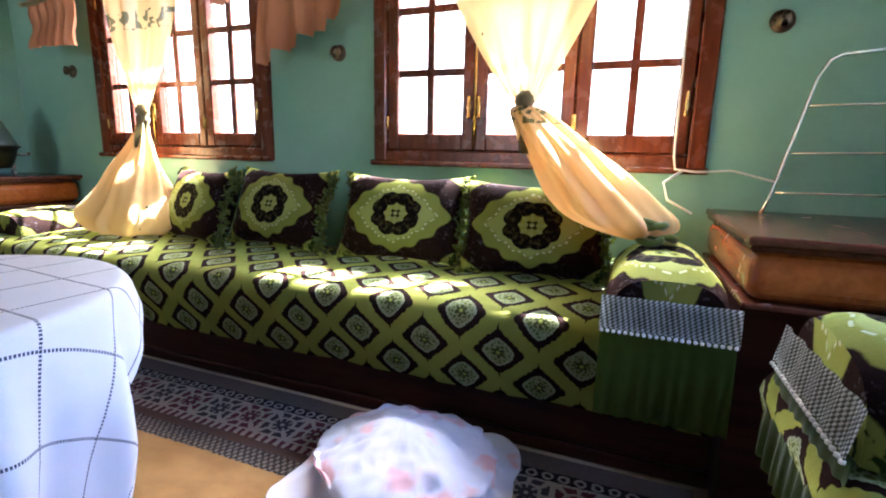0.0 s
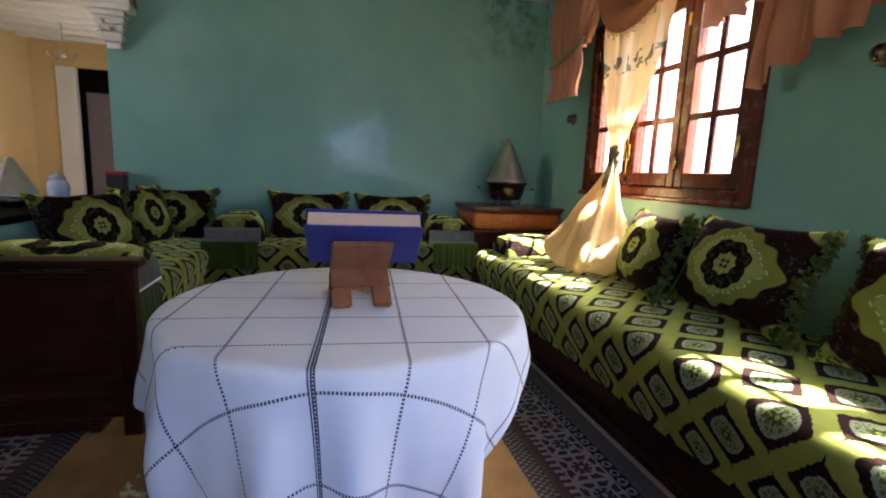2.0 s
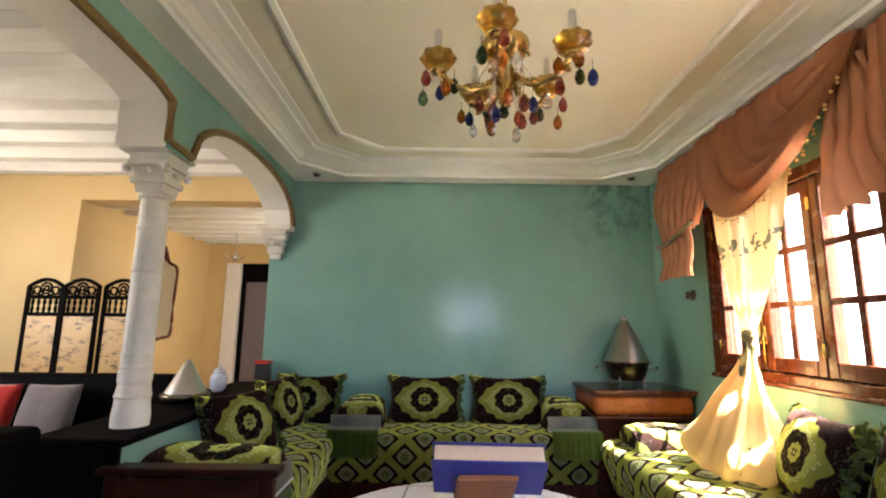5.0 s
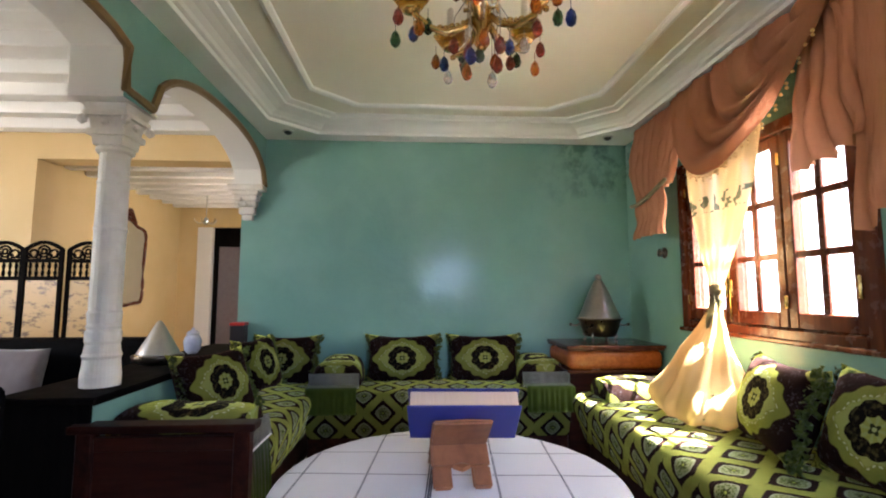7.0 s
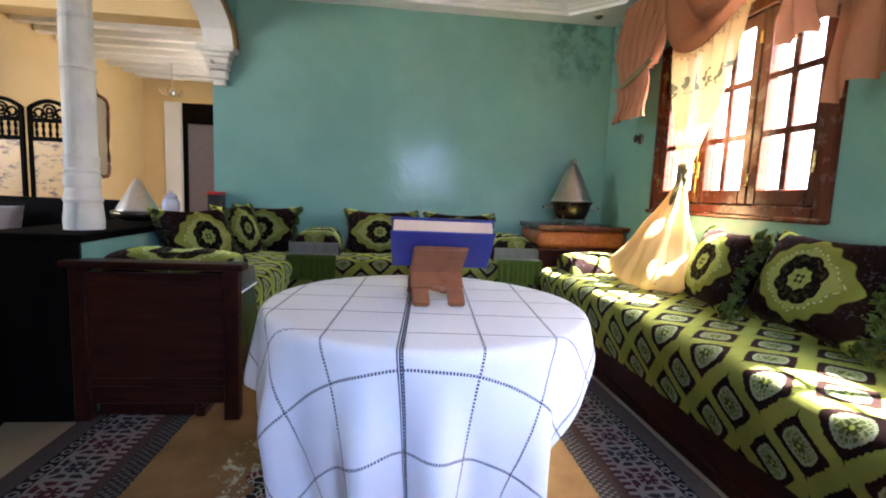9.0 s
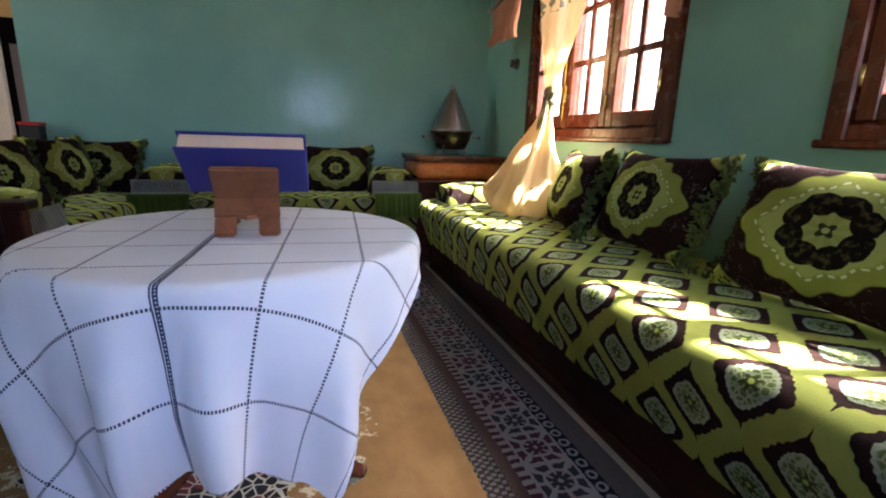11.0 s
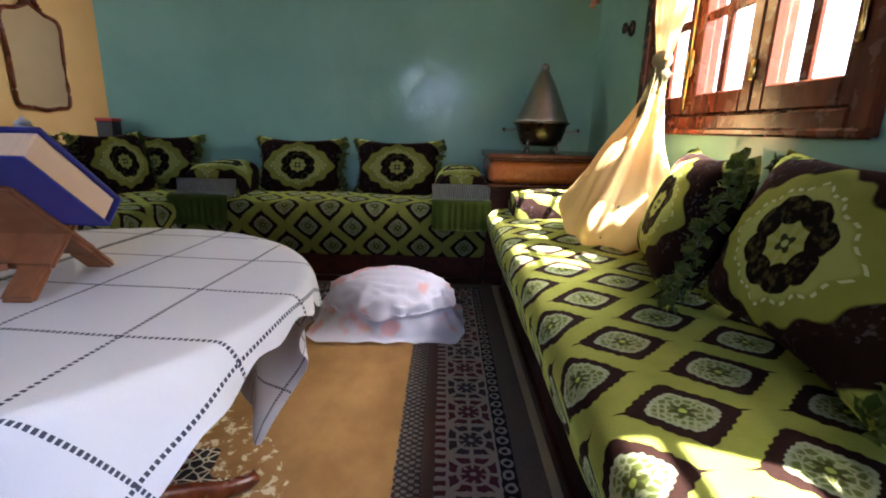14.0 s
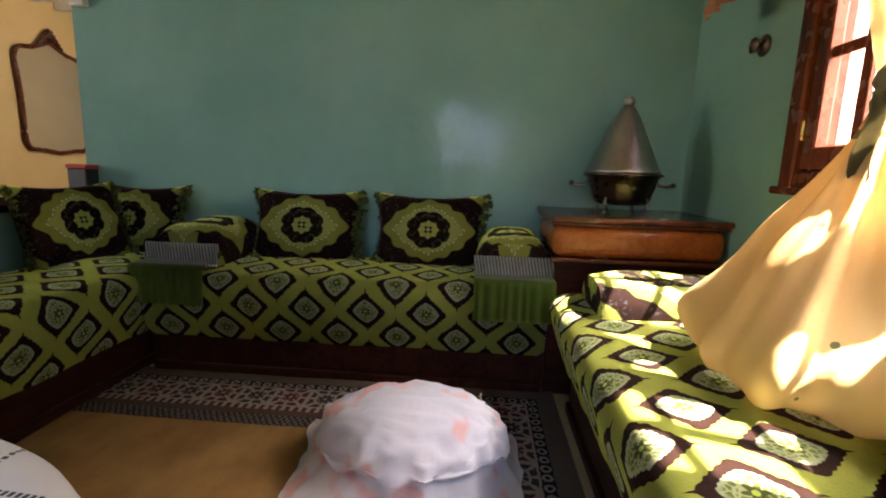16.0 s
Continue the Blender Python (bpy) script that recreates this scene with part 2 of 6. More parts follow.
def medallion_velvet(name, zoom=1.0, lime=LIME, lime2=LIME2):
    """Dark brown velvet with one large lime blossom; UV from -1 to 1 over the cushion."""
    n = Nodes(name, 0.85, spec=0.04)
    u, v = n.uv()
    x, y = n.f("MULTIPLY", u, 1.28 * zoom), n.f("MULTIPLY", v, zoom)
    r = n.f("SQRT", n.f("ADD", n.f("MULTIPLY", x, x), n.f("MULTIPLY", y, y)))
    a = n.f("ARCTAN2", y, x)
    ca, sa = n.f("ABSOLUTE", n.f("COSINE", a)), n.f("ABSOLUTE", n.f("SINE", a))
    dia = n.f("POWER", n.f("ADD", n.f("POWER", n.f("MULTIPLY", ca, 0.80), 1.25), n.f("POWER", n.f("MULTIPLY", sa, 1.0), 1.25)), -0.8)
    edge = n.f("ADD", n.f("MULTIPLY", dia, 0.83), n.f("MULTIPLY", n.f("COSINE", n.f("MULTIPLY", a, 12.0)), 0.035))
    wob = n.f("MULTIPLY", n.f("SUBTRACT", n.noise(26, 3), 0.5), 0.05)
    inside = n.f("SUBTRACT", 1.0, n.step(n.f("SUBTRACT", n.f("ADD", r, wob), edge), -0.01, 0.03))
    green = n.mix(n.noise(8, 3), lime, lime2)
    # a paler ground inside a dotted ring
    pale = n.f("SUBTRACT", 1.0, n.step(n.f("SUBTRACT", r, n.f("MULTIPLY", edge, 0.70)), -0.03, 0.03))
    green = n.mix(pale, green, n.mix(0.55, green, (0.38, 0.42, 0.14)))
    # eight dark bunches round a pale rosette
    fold = n.f("SUBTRACT", n.f("MULTIPLY", n.f("FRACT", n.f("DIVIDE", n.f("ADD", a, 7.0686), 0.7854)), 0.7854), 0.3927)
    px, py = n.f("SUBTRACT", n.f("MULTIPLY", r, n.f("COSINE", fold)), 0.335), n.f("MULTIPLY", r, n.f("SINE", fold))
    bunch = n.f("ADD", n.f("SQRT", n.f("ADD", n.f("MULTIPLY", px, px), n.f("MULTIPLY", n.f("MULTIPLY", py, py), 0.72))), n.f("MULTIPLY", wob, 0.7))
    ringm = n.f("SUBTRACT", 1.0, n.step(n.f("ADD", bunch, n.f("MULTIPLY", wob, 0.6)), 0.138, 0.152))
    rose = n.f("SUBTRACT", 1.0, n.step(n.f("ADD", r, n.f("MULTIPLY", n.f("COSINE", n.f("MULTIPLY", a, 8.0)), 0.022)), 0.20, 0.22))
    eye = n.f("SUBTRACT", 1.0, n.step(n.f("ADD", r, n.f("MULTIPLY", n.f("COSINE", n.f("MULTIPLY", a, 4.0)), 0.025)), 0.075, 0.09))
    dot = n.f("SUBTRACT", 1.0, n.step(r, 0.03, 0.045))
    pearl = n.f("MULTIPLY", n.f("GREATER_THAN", n.f("SINE", n.f("MULTIPLY", a, 36.0)), -0.1), n.f("LESS_THAN", n.f("ABSOLUTE", n.f("SUBTRACT", r, n.f("MULTIPLY", edge, 0.735))), 0.017))
    sprig = n.f("MULTIPLY", n.step(n.noise(70, 2), 0.56, 0.64), n.step(n.noise(9, 2), 0.44, 0.56))
    brown = n.mix(sprig, n.mix(n.noise(14, 3), CHOC, (0.024, 0.010, 0.007)), (0.050, 0.042, 0.045))
    corner = n.step(n.f("ADD", n.f("MULTIPLY", n.f("ABSOLUTE", u), n.f("ABSOLUTE", v)), wob), 0.60, 0.64)
    brown = n.mix(corner, brown, n.mix(n.step(n.noise(26, 2), 0.55, 0.62), lime2, (0.03, 0.05, 0.01)))
    c = n.mix(inside, brown, green)
    c = n.mix(n.f("MULTIPLY", pearl, inside), c, (0.48, 0.50, 0.30))
    c = n.mix(rose, c, n.mix(n.step(n.f("COSINE", n.f("MULTIPLY", a, 8.0)), -0.2, 0.5), lime2, (0.29, 0.32, 0.11)))
    c = n.mix(ringm, c, n.mix(n.step(n.noise(44, 3), 0.50, 0.66), (0.008, 0.005, 0.004), (0.055, 0.045, 0.016)))
    c = n.mix(eye, c, (0.03, 0.035, 0.012))
    c = n.mix(dot, c, (0.34, 0.37, 0.14))
    return velvet_pile(n, c)


VELVET = lattice_velvet()
CUSHION = medallion_velvet("blossom_velvet")
ARMPAD = medallion_velvet("blossom_velvet_wide", 0.9)


def plain_cloth(name, c1, c2, rough=0.8, fuzz=0.3, spec=0.2):
    n = Nodes(name, rough, spec=spec)
    n.color(n.mix(n.noise(16, 4), c1, c2))
    return cloth_finish(n, fuzz).m


SKIRT = plain_cloth("lime_cotton", (0.045, 0.075, 0.008), (0.075, 0.115, 0.012))
TUFT = plain_cloth("green_tuft_yarn", (0.020, 0.036, 0.005), (0.20, 0.25, 0.05))
TUFTDARK = plain_cloth("dark_tuft_yarn", (0.012, 0.012, 0.005), (0.11, 0.15, 0.028))
BLACKSOFA = plain_cloth("black_leatherette", (0.003, 0.003, 0.003), (0.006, 0.005, 0.005), 0.8, 0.0, 0.05)
REDCLOTH = plain_cloth("red_cushion_cloth", (0.42, 0.02, 0.02), (0.52, 0.04, 0.03))
GREYCLOTH = plain_cloth("grey_cushion_cloth", (0.16, 0.13, 0.13), (0.22, 0.19, 0.19))
OLIVE = plain_cloth("olive_printed_ribbon", (0.13, 0.11, 0.045), (0.28, 0.235, 0.12))
WHITECORD = plain_cloth("white_cord", (0.7, 0.7, 0.66), (0.8, 0.8, 0.76))

_n = Nodes("grey_crochet_lace", 0.85, spec=0.2)
_u, _v = _n.uv()
_s = _n.f("SINE", _n.f("MULTIPLY", _n.f("ADD", _u, _n.f("MULTIPLY", _v, 0.6)), 420.0))
_t2 = _n.f("SINE", _n.f("MULTIPLY", _v, 330.0))
_k = _n.step(_n.f("MULTIPLY", _s, _t2), -0.25, 0.35)
_n.color(_n.mix(_k, (0.08, 0.085, 0.06), _n.mix(_n.noise(30, 2), (0.36, 0.37, 0.34), (0.48, 0.48, 0.45))))
_n.bump(_k, 0.6, 0.004)
LACE = _n.m

# tablecloth: white cotton, embroidered dark lines in a 16 cm grid, UV in metres from the table's middle
_n = Nodes("white_embroidered_cotton", 0.8, spec=0.25)
_u, _v = _n.uv()
_n.color((0.8, 0.8, 0.8))


def grid_line(n, a, b, pitch, shift, half, beads):
    d = n.f("ABSOLUTE", n.f("SUBTRACT", n.f("FRACT", n.f("DIVIDE", n.f("ADD", a, shift), pitch)), 0.5))
    line = n.f("LESS_THAN", d, half / pitch)
    rung = n.f("GREATER_THAN", n.f("SINE", n.f("MULTIPLY", b, beads)), -0.45)
    return n.f("MULTIPLY", line, rung)


_l = _n.f("MAXIMUM", grid_line(_n, _u, _v, 0.205, -0.0725, 0.0038, 700), grid_line(_n, _v, _u, 0.205, -0.0425, 0.0038, 700))
_w = _n.f("MULTIPLY", _n.f("LESS_THAN", _n.f("ABSOLUTE", _n.f("ADD", _v, 0.06)), 0.0105), _n.f("GREATER_THAN", _n.f("SINE", _n.f("MULTIPLY", _v, 900.0)), -0.3))
_l = _n.f("MAXIMUM", _l, _w)
_base = _n.mix(_n.noise(6, 3), (0.63, 0.63, 0.66), (0.72, 0.72, 0.74))
_n.color(_n.mix(_l, _base, (0.055, 0.058, 0.085)))
_n.bump(_n.f("ADD", _n.noise(420, 2), _n.f("MULTIPLY", _l, 1.2)), 0.2, 0.003)
TCLOTH = _n.m


def thin_cloth(name, c, pattern, through_k, clear, print_c=None, satin=0.0):
    """A sheer: light passes through as well as off it."""
    m = bpy.data.materials.new(name)
    m.use_nodes = True
    t = m.node_tree
    t.nodes.clear()
    out, dif, trl, trn = (t.nodes.new("ShaderNode" + k) for k in ("OutputMaterial", "BsdfDiffuse", "BsdfTranslucent", "BsdfTransparent"))
    m1, m2 = t.nodes.new("ShaderNodeMixShader"), t.nodes.new("ShaderNodeMixShader")
    m1.inputs[0].default_value, m2.inputs[0].default_value = through_k, clear
    t.links.new(dif.outputs[0], m1.inputs[1]), t.links.new(trl.outputs[0], m1.inputs[2])
    woven = m1.outputs[0]
    if satin:
        gls, m3 = t.nodes.new("ShaderNodeBsdfGlossy"), t.nodes.new("ShaderNodeMixShader")
        gls.inputs["Roughness"].default_value, m3.inputs[0].default_value = 0.38, satin
        gls.inputs["Color"].default_value = (*[min(1.0, v * 1.6) for v in c], 1)
        t.links.new(woven, m3.inputs[1]), t.links.new(gls.outputs[0], m3.inputs[2])
        woven = m3.outputs[0]
    t.links.new(woven, m2.inputs[1]), t.links.new(trn.outputs[0], m2.inputs[2]), t.links.new(m2.outputs[0], out.inputs[0])
    if satin:
        wn, wb = t.nodes.new("ShaderNodeTexNoise"), t.nodes.new("ShaderNodeBump")
        wc, wm = t.nodes.new("ShaderNodeTexCoord"), t.nodes.new("ShaderNodeMapping")
        wm.inputs["Scale"].default_value = (26, 26, 7)
        wn.inputs["Scale"].default_value, wn.inputs["Detail"].default_value = 1.0, 4.0
        wb.inputs["Strength"].default_value, wb.inputs["Distance"].default_value = 0.55, 0.02
        t.links.new(wc.outputs["Object"], wm.inputs[0]), t.links.new(wm.outputs[0], wn.inputs["Vector"]), t.links.new(wn.outputs["Fac"], wb.inputs["Height"])
        t.links.new(wb.outputs[0], dif.inputs["Normal"]), t.links.new(wb.outputs[0], gls.inputs["Normal"])
    tc, nz, vo, rp = (t.nodes.new("ShaderNode" + k) for k in ("TexCoord", "TexNoise", "TexVoronoi", "ValToRGB"))
    nz.inputs["Scale"].default_value, vo.inputs["Scale"].default_value = 5.0, 7.0
    rp.color_ramp.elements[0].color, rp.color_ramp.elements[1].color = (*[v * 0.85 for v in c], 1), (*c, 1)
    t.links.new(tc.outputs["Object"], nz.inputs["Vector"]), t.links.new(tc.outputs["Object"], vo.inputs["Vector"])
    t.links.new(nz.outputs["Fac"], rp.inputs[0])
    col = rp.outputs[0]
    if pattern:
        # sparse dark sprigs and one printed band
        sep = t.nodes.new("ShaderNodeSeparateXYZ")
        t.links.new(tc.outputs["UV"], sep.inputs[0])
        lt = t.nodes.new("ShaderNodeMath")
        lt.operation = "LESS_THAN"
        lt.inputs[1].default_value = 0.075
        t.links.new(vo.outputs["Distance"], lt.inputs[0])
        band = t.nodes.new("ShaderNodeMath")
        band.operation, band.inputs[1].default_value, band.inputs[2].default_value = "COMPARE", 0.53, 0.045
        t.links.new(sep.outputs[1], band.inputs[0])
        wv = t.nodes.new("ShaderNodeTexNoise")
        wv.inputs["Scale"].default_value = 16
        t.links.new(tc.outputs["Object"], wv.inputs["Vector"])
        gt = t.nodes.new("ShaderNodeMath")
        gt.operation, gt.inputs[1].default_value = "GREATER_THAN", 0.5
        t.links.new(wv.outputs["Fac"], gt.inputs[0])
        bm_ = t.nodes.new("ShaderNodeMath")
        bm_.operation = "MULTIPLY"
        t.links.new(band.outputs[0], bm_.inputs[0]), t.links.new(gt.outputs[0], bm_.inputs[1])
        mx = t.nodes.new("ShaderNodeMath")
        mx.operation = "MAXIMUM"
        t.links.new(lt.outputs[0], mx.inputs[0]), t.links.new(bm_.outputs[0], mx.inputs[1])
        mc = t.nodes.new("ShaderNodeMix")
        mc.data_type = "RGBA"
        t.links.new(mx.outputs[0], mc.inputs[0])
        t.links.new(col, mc.inputs[6])
        mc.inputs[7].default_value = (0.16, 0.15, 0.07, 1)
        col = mc.outputs[2]
    if print_c:
        blot, edge, mc = (t.nodes.new("ShaderNode" + k) for k in ("TexNoise", "MapRange", "Mix"))
        blot.inputs["Scale"].default_value = 7.0
        edge.inputs[1].default_value, edge.inputs[2].default_value = 0.57, 0.66
        t.links.new(tc.outputs["Object"], blot.inputs["Vector"]), t.links.new(blot.outputs["Fac"], edge.inputs[0])
        mc.data_type = "RGBA"
        t.links.new(edge.outputs[0], mc.inputs[0]), t.links.new(col, mc.inputs[6])
        mc.inputs[7].default_value = (*print_c, 1)
        col = mc.outputs[2]
    t.links.new(col, dif.inputs[0]), t.links.new(col, trl.inputs[0])
    return m


SHEER = thin_cloth("peach_gold_sheer", (0.80, 0.55, 0.25), True, 0.22, 0.03)
VALANCE = thin_cloth("rose_brown_satin", (0.42, 0.19, 0.105), False, 0.16, 0.0, satin=0.14)
PLASTIC = thin_cloth("milky_plastic_film", (0.78, 0.78, 0.88), False, 0.34, 0.12, (0.80, 0.50, 0.52))

GLASS = bpy.data.materials.new("window_glass")
GLASS.use_nodes = True
_t = GLASS.node_tree
_t.nodes.clear()
_o, _tr, _gl, _mx = (_t.nodes.new("ShaderNode" + k) for k in ("OutputMaterial", "BsdfTransparent", "BsdfGlossy", "MixShader"))
_gl.inputs["Roughness"].default_value, _mx.inputs[0].default_value = 0.02, 0.05
_t.links.new(_tr.outputs[0], _mx.inputs[1]), _t.links.new(_gl.outputs[0], _mx.inputs[2]), _t.links.new(_mx.outputs[0], _o.inputs[0])


def gem(name, c):
    n = Nodes(name, 0.05)
    n.color(c)
    n.b.inputs["Transmission Weight"].default_value = 0.75
    n.b.inputs["IOR"].default_value = 1.5
    return n.m


AMBER, BLUEG, GREENG, CLEARG, WINE = (gem("amber_glass", (0.60, 0.17, 0.02)), gem("blue_glass", (0.03, 0.06, 0.30)), gem("green_glass", (0.04, 0.10, 0.03)),
                                      gem("pale_glass", (0.85, 0.80, 0.76)), gem("wine_glass", (0.40, 0.06, 0.04)))
GOLDGLASS = gem("gold_glass", (0.70, 0.36, 0.04))


def flat(name, c, rough=0.6, var=0.12):
    n = Nodes(name, rough)
    n.color(n.mix(n.noise(20, 3), tuple(v * (1 - var) for v in c), tuple(min(1, v * (1 + var)) for v in c)))
    return n.m


BOOKBLUE = flat("blue_book_cloth", (0.020, 0.022, 0.16), 0.5)
PAGES = Nodes("book_pages", 0.8)
PAGES.color(PAGES.mix(PAGES.noise(300, 2, stretch=(0.02, 1, 0.02)), (0.54, 0.37, 0.24), (0.66, 0.49, 0.34)))
PAGES = PAGES.m
BLACKP = flat("black_plastic", (0.015, 0.014, 0.014), 0.4)
REDP = flat("red_plastic", (0.45, 0.02, 0.015), 0.4)
IVORY = flat("ivory_plastic", (0.55, 0.52, 0.42), 0.35)
PORCELAIN = flat("blue_white_porcelain", (0.52, 0.56, 0.66), 0.2, 0.3)
GILT = Nodes("gilt_painted_panel", 0.4)
GILT.color(GILT.mix(GILT.step(GILT.noise(9, 5, 0.7, stretch=(1, 1, 2.2)), 0.50, 0.64), (0.50, 0.28, 0.07), (0.15, 0.075, 0.02)))
GILT = GILT.m
# emissive white that stands in for overbright daylight behind the panes
DAYWHITE = bpy.data.materials.new("glowing_white_backdrop")
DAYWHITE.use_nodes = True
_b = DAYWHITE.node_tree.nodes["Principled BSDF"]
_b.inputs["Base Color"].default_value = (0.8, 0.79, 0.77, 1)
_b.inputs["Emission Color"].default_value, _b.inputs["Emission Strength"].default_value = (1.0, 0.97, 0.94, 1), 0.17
# half-metal beige: the reflection of the lit yellow room is put into the colour
MIRROR = Nodes("mirror_beige_reflection", 0.25, 0.4)
MIRROR.color(MIRROR.mix(MIRROR.noise(4, 3), (0.50, 0.42, 0.27), (0.58, 0.50, 0.34)))
MIRROR = MIRROR.m
GOODS = Nodes("mixed_groceries", 0.7)
GOODS.color(GOODS.mix(GOODS.step(GOODS.noise(14, 2), 0.50, 0.60), (0.55, 0.52, 0.60), (0.60, 0.16, 0.15)))
GOODS = GOODS.m


def rug_material():
    """Tan field, dotted guard stripes and a pale main border of maroon blossoms; UV in metres from the rug's middle."""
    n = Nodes("woven_border_rug", 0.9, spec=0.1)
    u, v = n.uv()
    u = n.f("ADD", u, n.f("MULTIPLY", n.f("SUBTRACT", n.noise(55, 2), 0.5), 0.016))
    v = n.f("ADD", v, n.f("MULTIPLY", n.f("SUBTRACT", n.noise(49, 2), 0.5), 0.016))
    au, av = n.f("SUBTRACT", RUG_HX, n.f("ABSOLUTE", u)), n.f("SUBTRACT", RUG_HY, n.f("ABSOLUTE", v))
    d = n.f("MINIMUM", au, av)
    k = n.f("LESS_THAN", au, av)
    along = n.f("ADD", n.f("MULTIPLY", v, k), n.f("MULTIPLY", u, n.f("SUBTRACT", 1.0, k)))

    def band(lo, hi):
        return n.f("MULTIPLY", n.f("GREATER_THAN", d, lo), n.f("LESS_THAN", d, hi))

    def cell(a, pitch):
        return n.f("SUBTRACT", n.f("FRACT", n.f("DIVIDE", a, pitch)), 0.5)

    streak = n.noise(3.0, 5, 0.62, stretch=(1.0, 1.4, 1))
    field = n.mix(n.step(streak, 0.3, 0.7), (0.205, 0.108, 0.036), (0.285, 0.160, 0.058))
    # floral medallion under the table
    mu, mv = n.f("SUBTRACT", u, RUG_MX), n.f("SUBTRACT", v, RUG_MY)
    mr = n.f("SQRT", n.f("ADD", n.f("MULTIPLY", n.f("MULTIPLY", mu, mu), 0.8), n.f("MULTIPLY", mv, mv)))
    ma = n.f("ARCTAN2", mv, mu)
    ink = n.voronoi(30, feature="DISTANCE_TO_EDGE")
    core = n.f("LESS_THAN", n.f("ADD", mr, n.f("MULTIPLY", n.f("COSINE", n.f("MULTIPLY", ma, 16.0)), 0.03)), 0.44)
    halo = n.f("LESS_THAN", n.f("ADD", mr, n.f("MULTIPLY", n.noise(11, 3), 0.12)), 0.66)
    flow = n.step(n.noise(24, 4, 0.65), 0.54, 0.60)
    field = n.mix(n.f("MULTIPLY", halo, flow), field, (0.52, 0.44, 0.28))
    dark = n.mix(n.step(ink, 0.05, 0.09), (0.50, 0.44, 0.32), n.mix(n.step(n.noise(12, 2), 0.5, 0.6), (0.02, 0.018, 0.018), (0.16, 0.03, 0.03)))
    c = n.mix(core, field, dark)
    pale, maroon, black, brown = (0.25, 0.205, 0.170), (0.070, 0.018, 0.024), (0.012, 0.010, 0.011), (0.075, 0.042, 0.030)
    # dotted guard stripe
    dots = n.f("GREATER_THAN", n.f("MULTIPLY", n.f("SINE", n.f("MULTIPLY", along, 230.0)), n.f("SINE", n.f("MULTIPLY", d, 170.0))), 0.12)
    c = n.mix(band(0.385, 0.47), c, n.mix(dots, (0.028, 0.022, 0.020), (0.12, 0.098, 0.083)))
    c = n.mix(band(0.345, 0.385), c, brown)
    chain = n.f("GREATER_THAN", n.f("SINE", n.f("MULTIPLY", along, 160.0)), 0.0)
    c = n.mix(band(0.31, 0.345), c, n.mix(chain, maroon, pale))
    # main border of square blossoms, maroon and grey by turns
    bx, by = cell(along, 0.165), n.f("DIVIDE", n.f("SUBTRACT", d, 0.225), 0.17)
    turn = n.f("GREATER_THAN", n.f("FRACT", n.f("DIVIDE", along, 0.33)), 0.5)
    br = n.f("SQRT", n.f("ADD", n.f("MULTIPLY", bx, bx), n.f("MULTIPLY", by, by)))
    ba = n.f("ARCTAN2", by, bx)
    square = n.f("MAXIMUM", n.f("ABSOLUTE", bx), n.f("ABSOLUTE", by))
    spoke = n.f("LESS_THAN", n.f("COSINE", n.f("MULTIPLY", ba, 8.0)), 0.62)
    hoop = n.f("GREATER_THAN", n.f("ABSOLUTE", n.f("SUBTRACT", n.f("MULTIPLY_ADD", square, 0.5, n.f("MULTIPLY", br, 0.5)), 0.27)), 0.035)
    flower = n.f("MULTIPLY", n.f("MULTIPLY", n.f("MAXIMUM", spoke, n.f("LESS_THAN", br, 0.15)), hoop), n.f("LESS_THAN", square, 0.44))
    flower = n.f("MULTIPLY", flower, n.f("GREATER_THAN", br, 0.055))
    tone = n.mix(turn, maroon, (0.032, 0.026, 0.028))
    c = n.mix(band(0.14, 0.31), c, n.mix(flower, pale, tone))
    ring = n.f("GREATER_THAN", n.f("ABSOLUTE", n.f("SUBTRACT", n.f("SQRT", n.f("ADD", n.f("POWER", cell(along, 0.055), 2.0), n.f("POWER", n.f("DIVIDE", n.f("SUBTRACT", d, 0.115), 0.055), 2.0))), 0.28)), 0.09)
    c = n.mix(band(0.09, 0.14), c, n.mix(ring, (0.22, 0.185, 0.16), black))
    c = n.mix(band(0.0, 0.09), c, n.mix(n.noise(60, 2), (0.065, 0.048, 0.040), (0.105, 0.080, 0.066)))
    n.color(c)
    n.bump(n.f("ADD", n.noise(300, 2), n.f("MULTIPLY", n.noise(5, 3), 1.5)), 0.35, 0.006)
    return n.m


RUG_X0, RUG_X1, RUG_Y0, RUG_Y1 = -3.62, 0.55, -0.80, 1.86
RUG_HX, RUG_HY = (RUG_X1 - RUG_X0) / 2, (RUG_Y1 - RUG_Y0) / 2
RUG_CX, RUG_CY = (RUG_X1 + RUG_X0) / 2, (RUG_Y1 + RUG_Y0) / 2
RUG_MX, RUG_MY = -1.45 - RUG_CX, 0.53 - RUG_CY
RUG = rug_material()


# ---- building helpers ----
def part(name, bm, material, parent=None, label="", smooth=False):
    me = bpy.data.meshes.new(name)
    bmesh.ops.recalc_face_normals(bm, faces=bm.faces)
    if smooth:
        for f in bm.faces:
            f.smooth = True
    bm.to_mesh(me)
    bm.free()
    me.materials.append(material)
    ob = new(name, me)
    ob.parent = parent
    return tagged(ob, label)


def thing(name, at, label, category, group="", turn=0.0):
    ob = new(name)
    ob.matrix_basis = pose(*at, 0, 0, turn)
    return tagged(ob, label, category, group)


def structure(ob, label="", category=""):
    return tagged(ob, label, category, "", "structure")


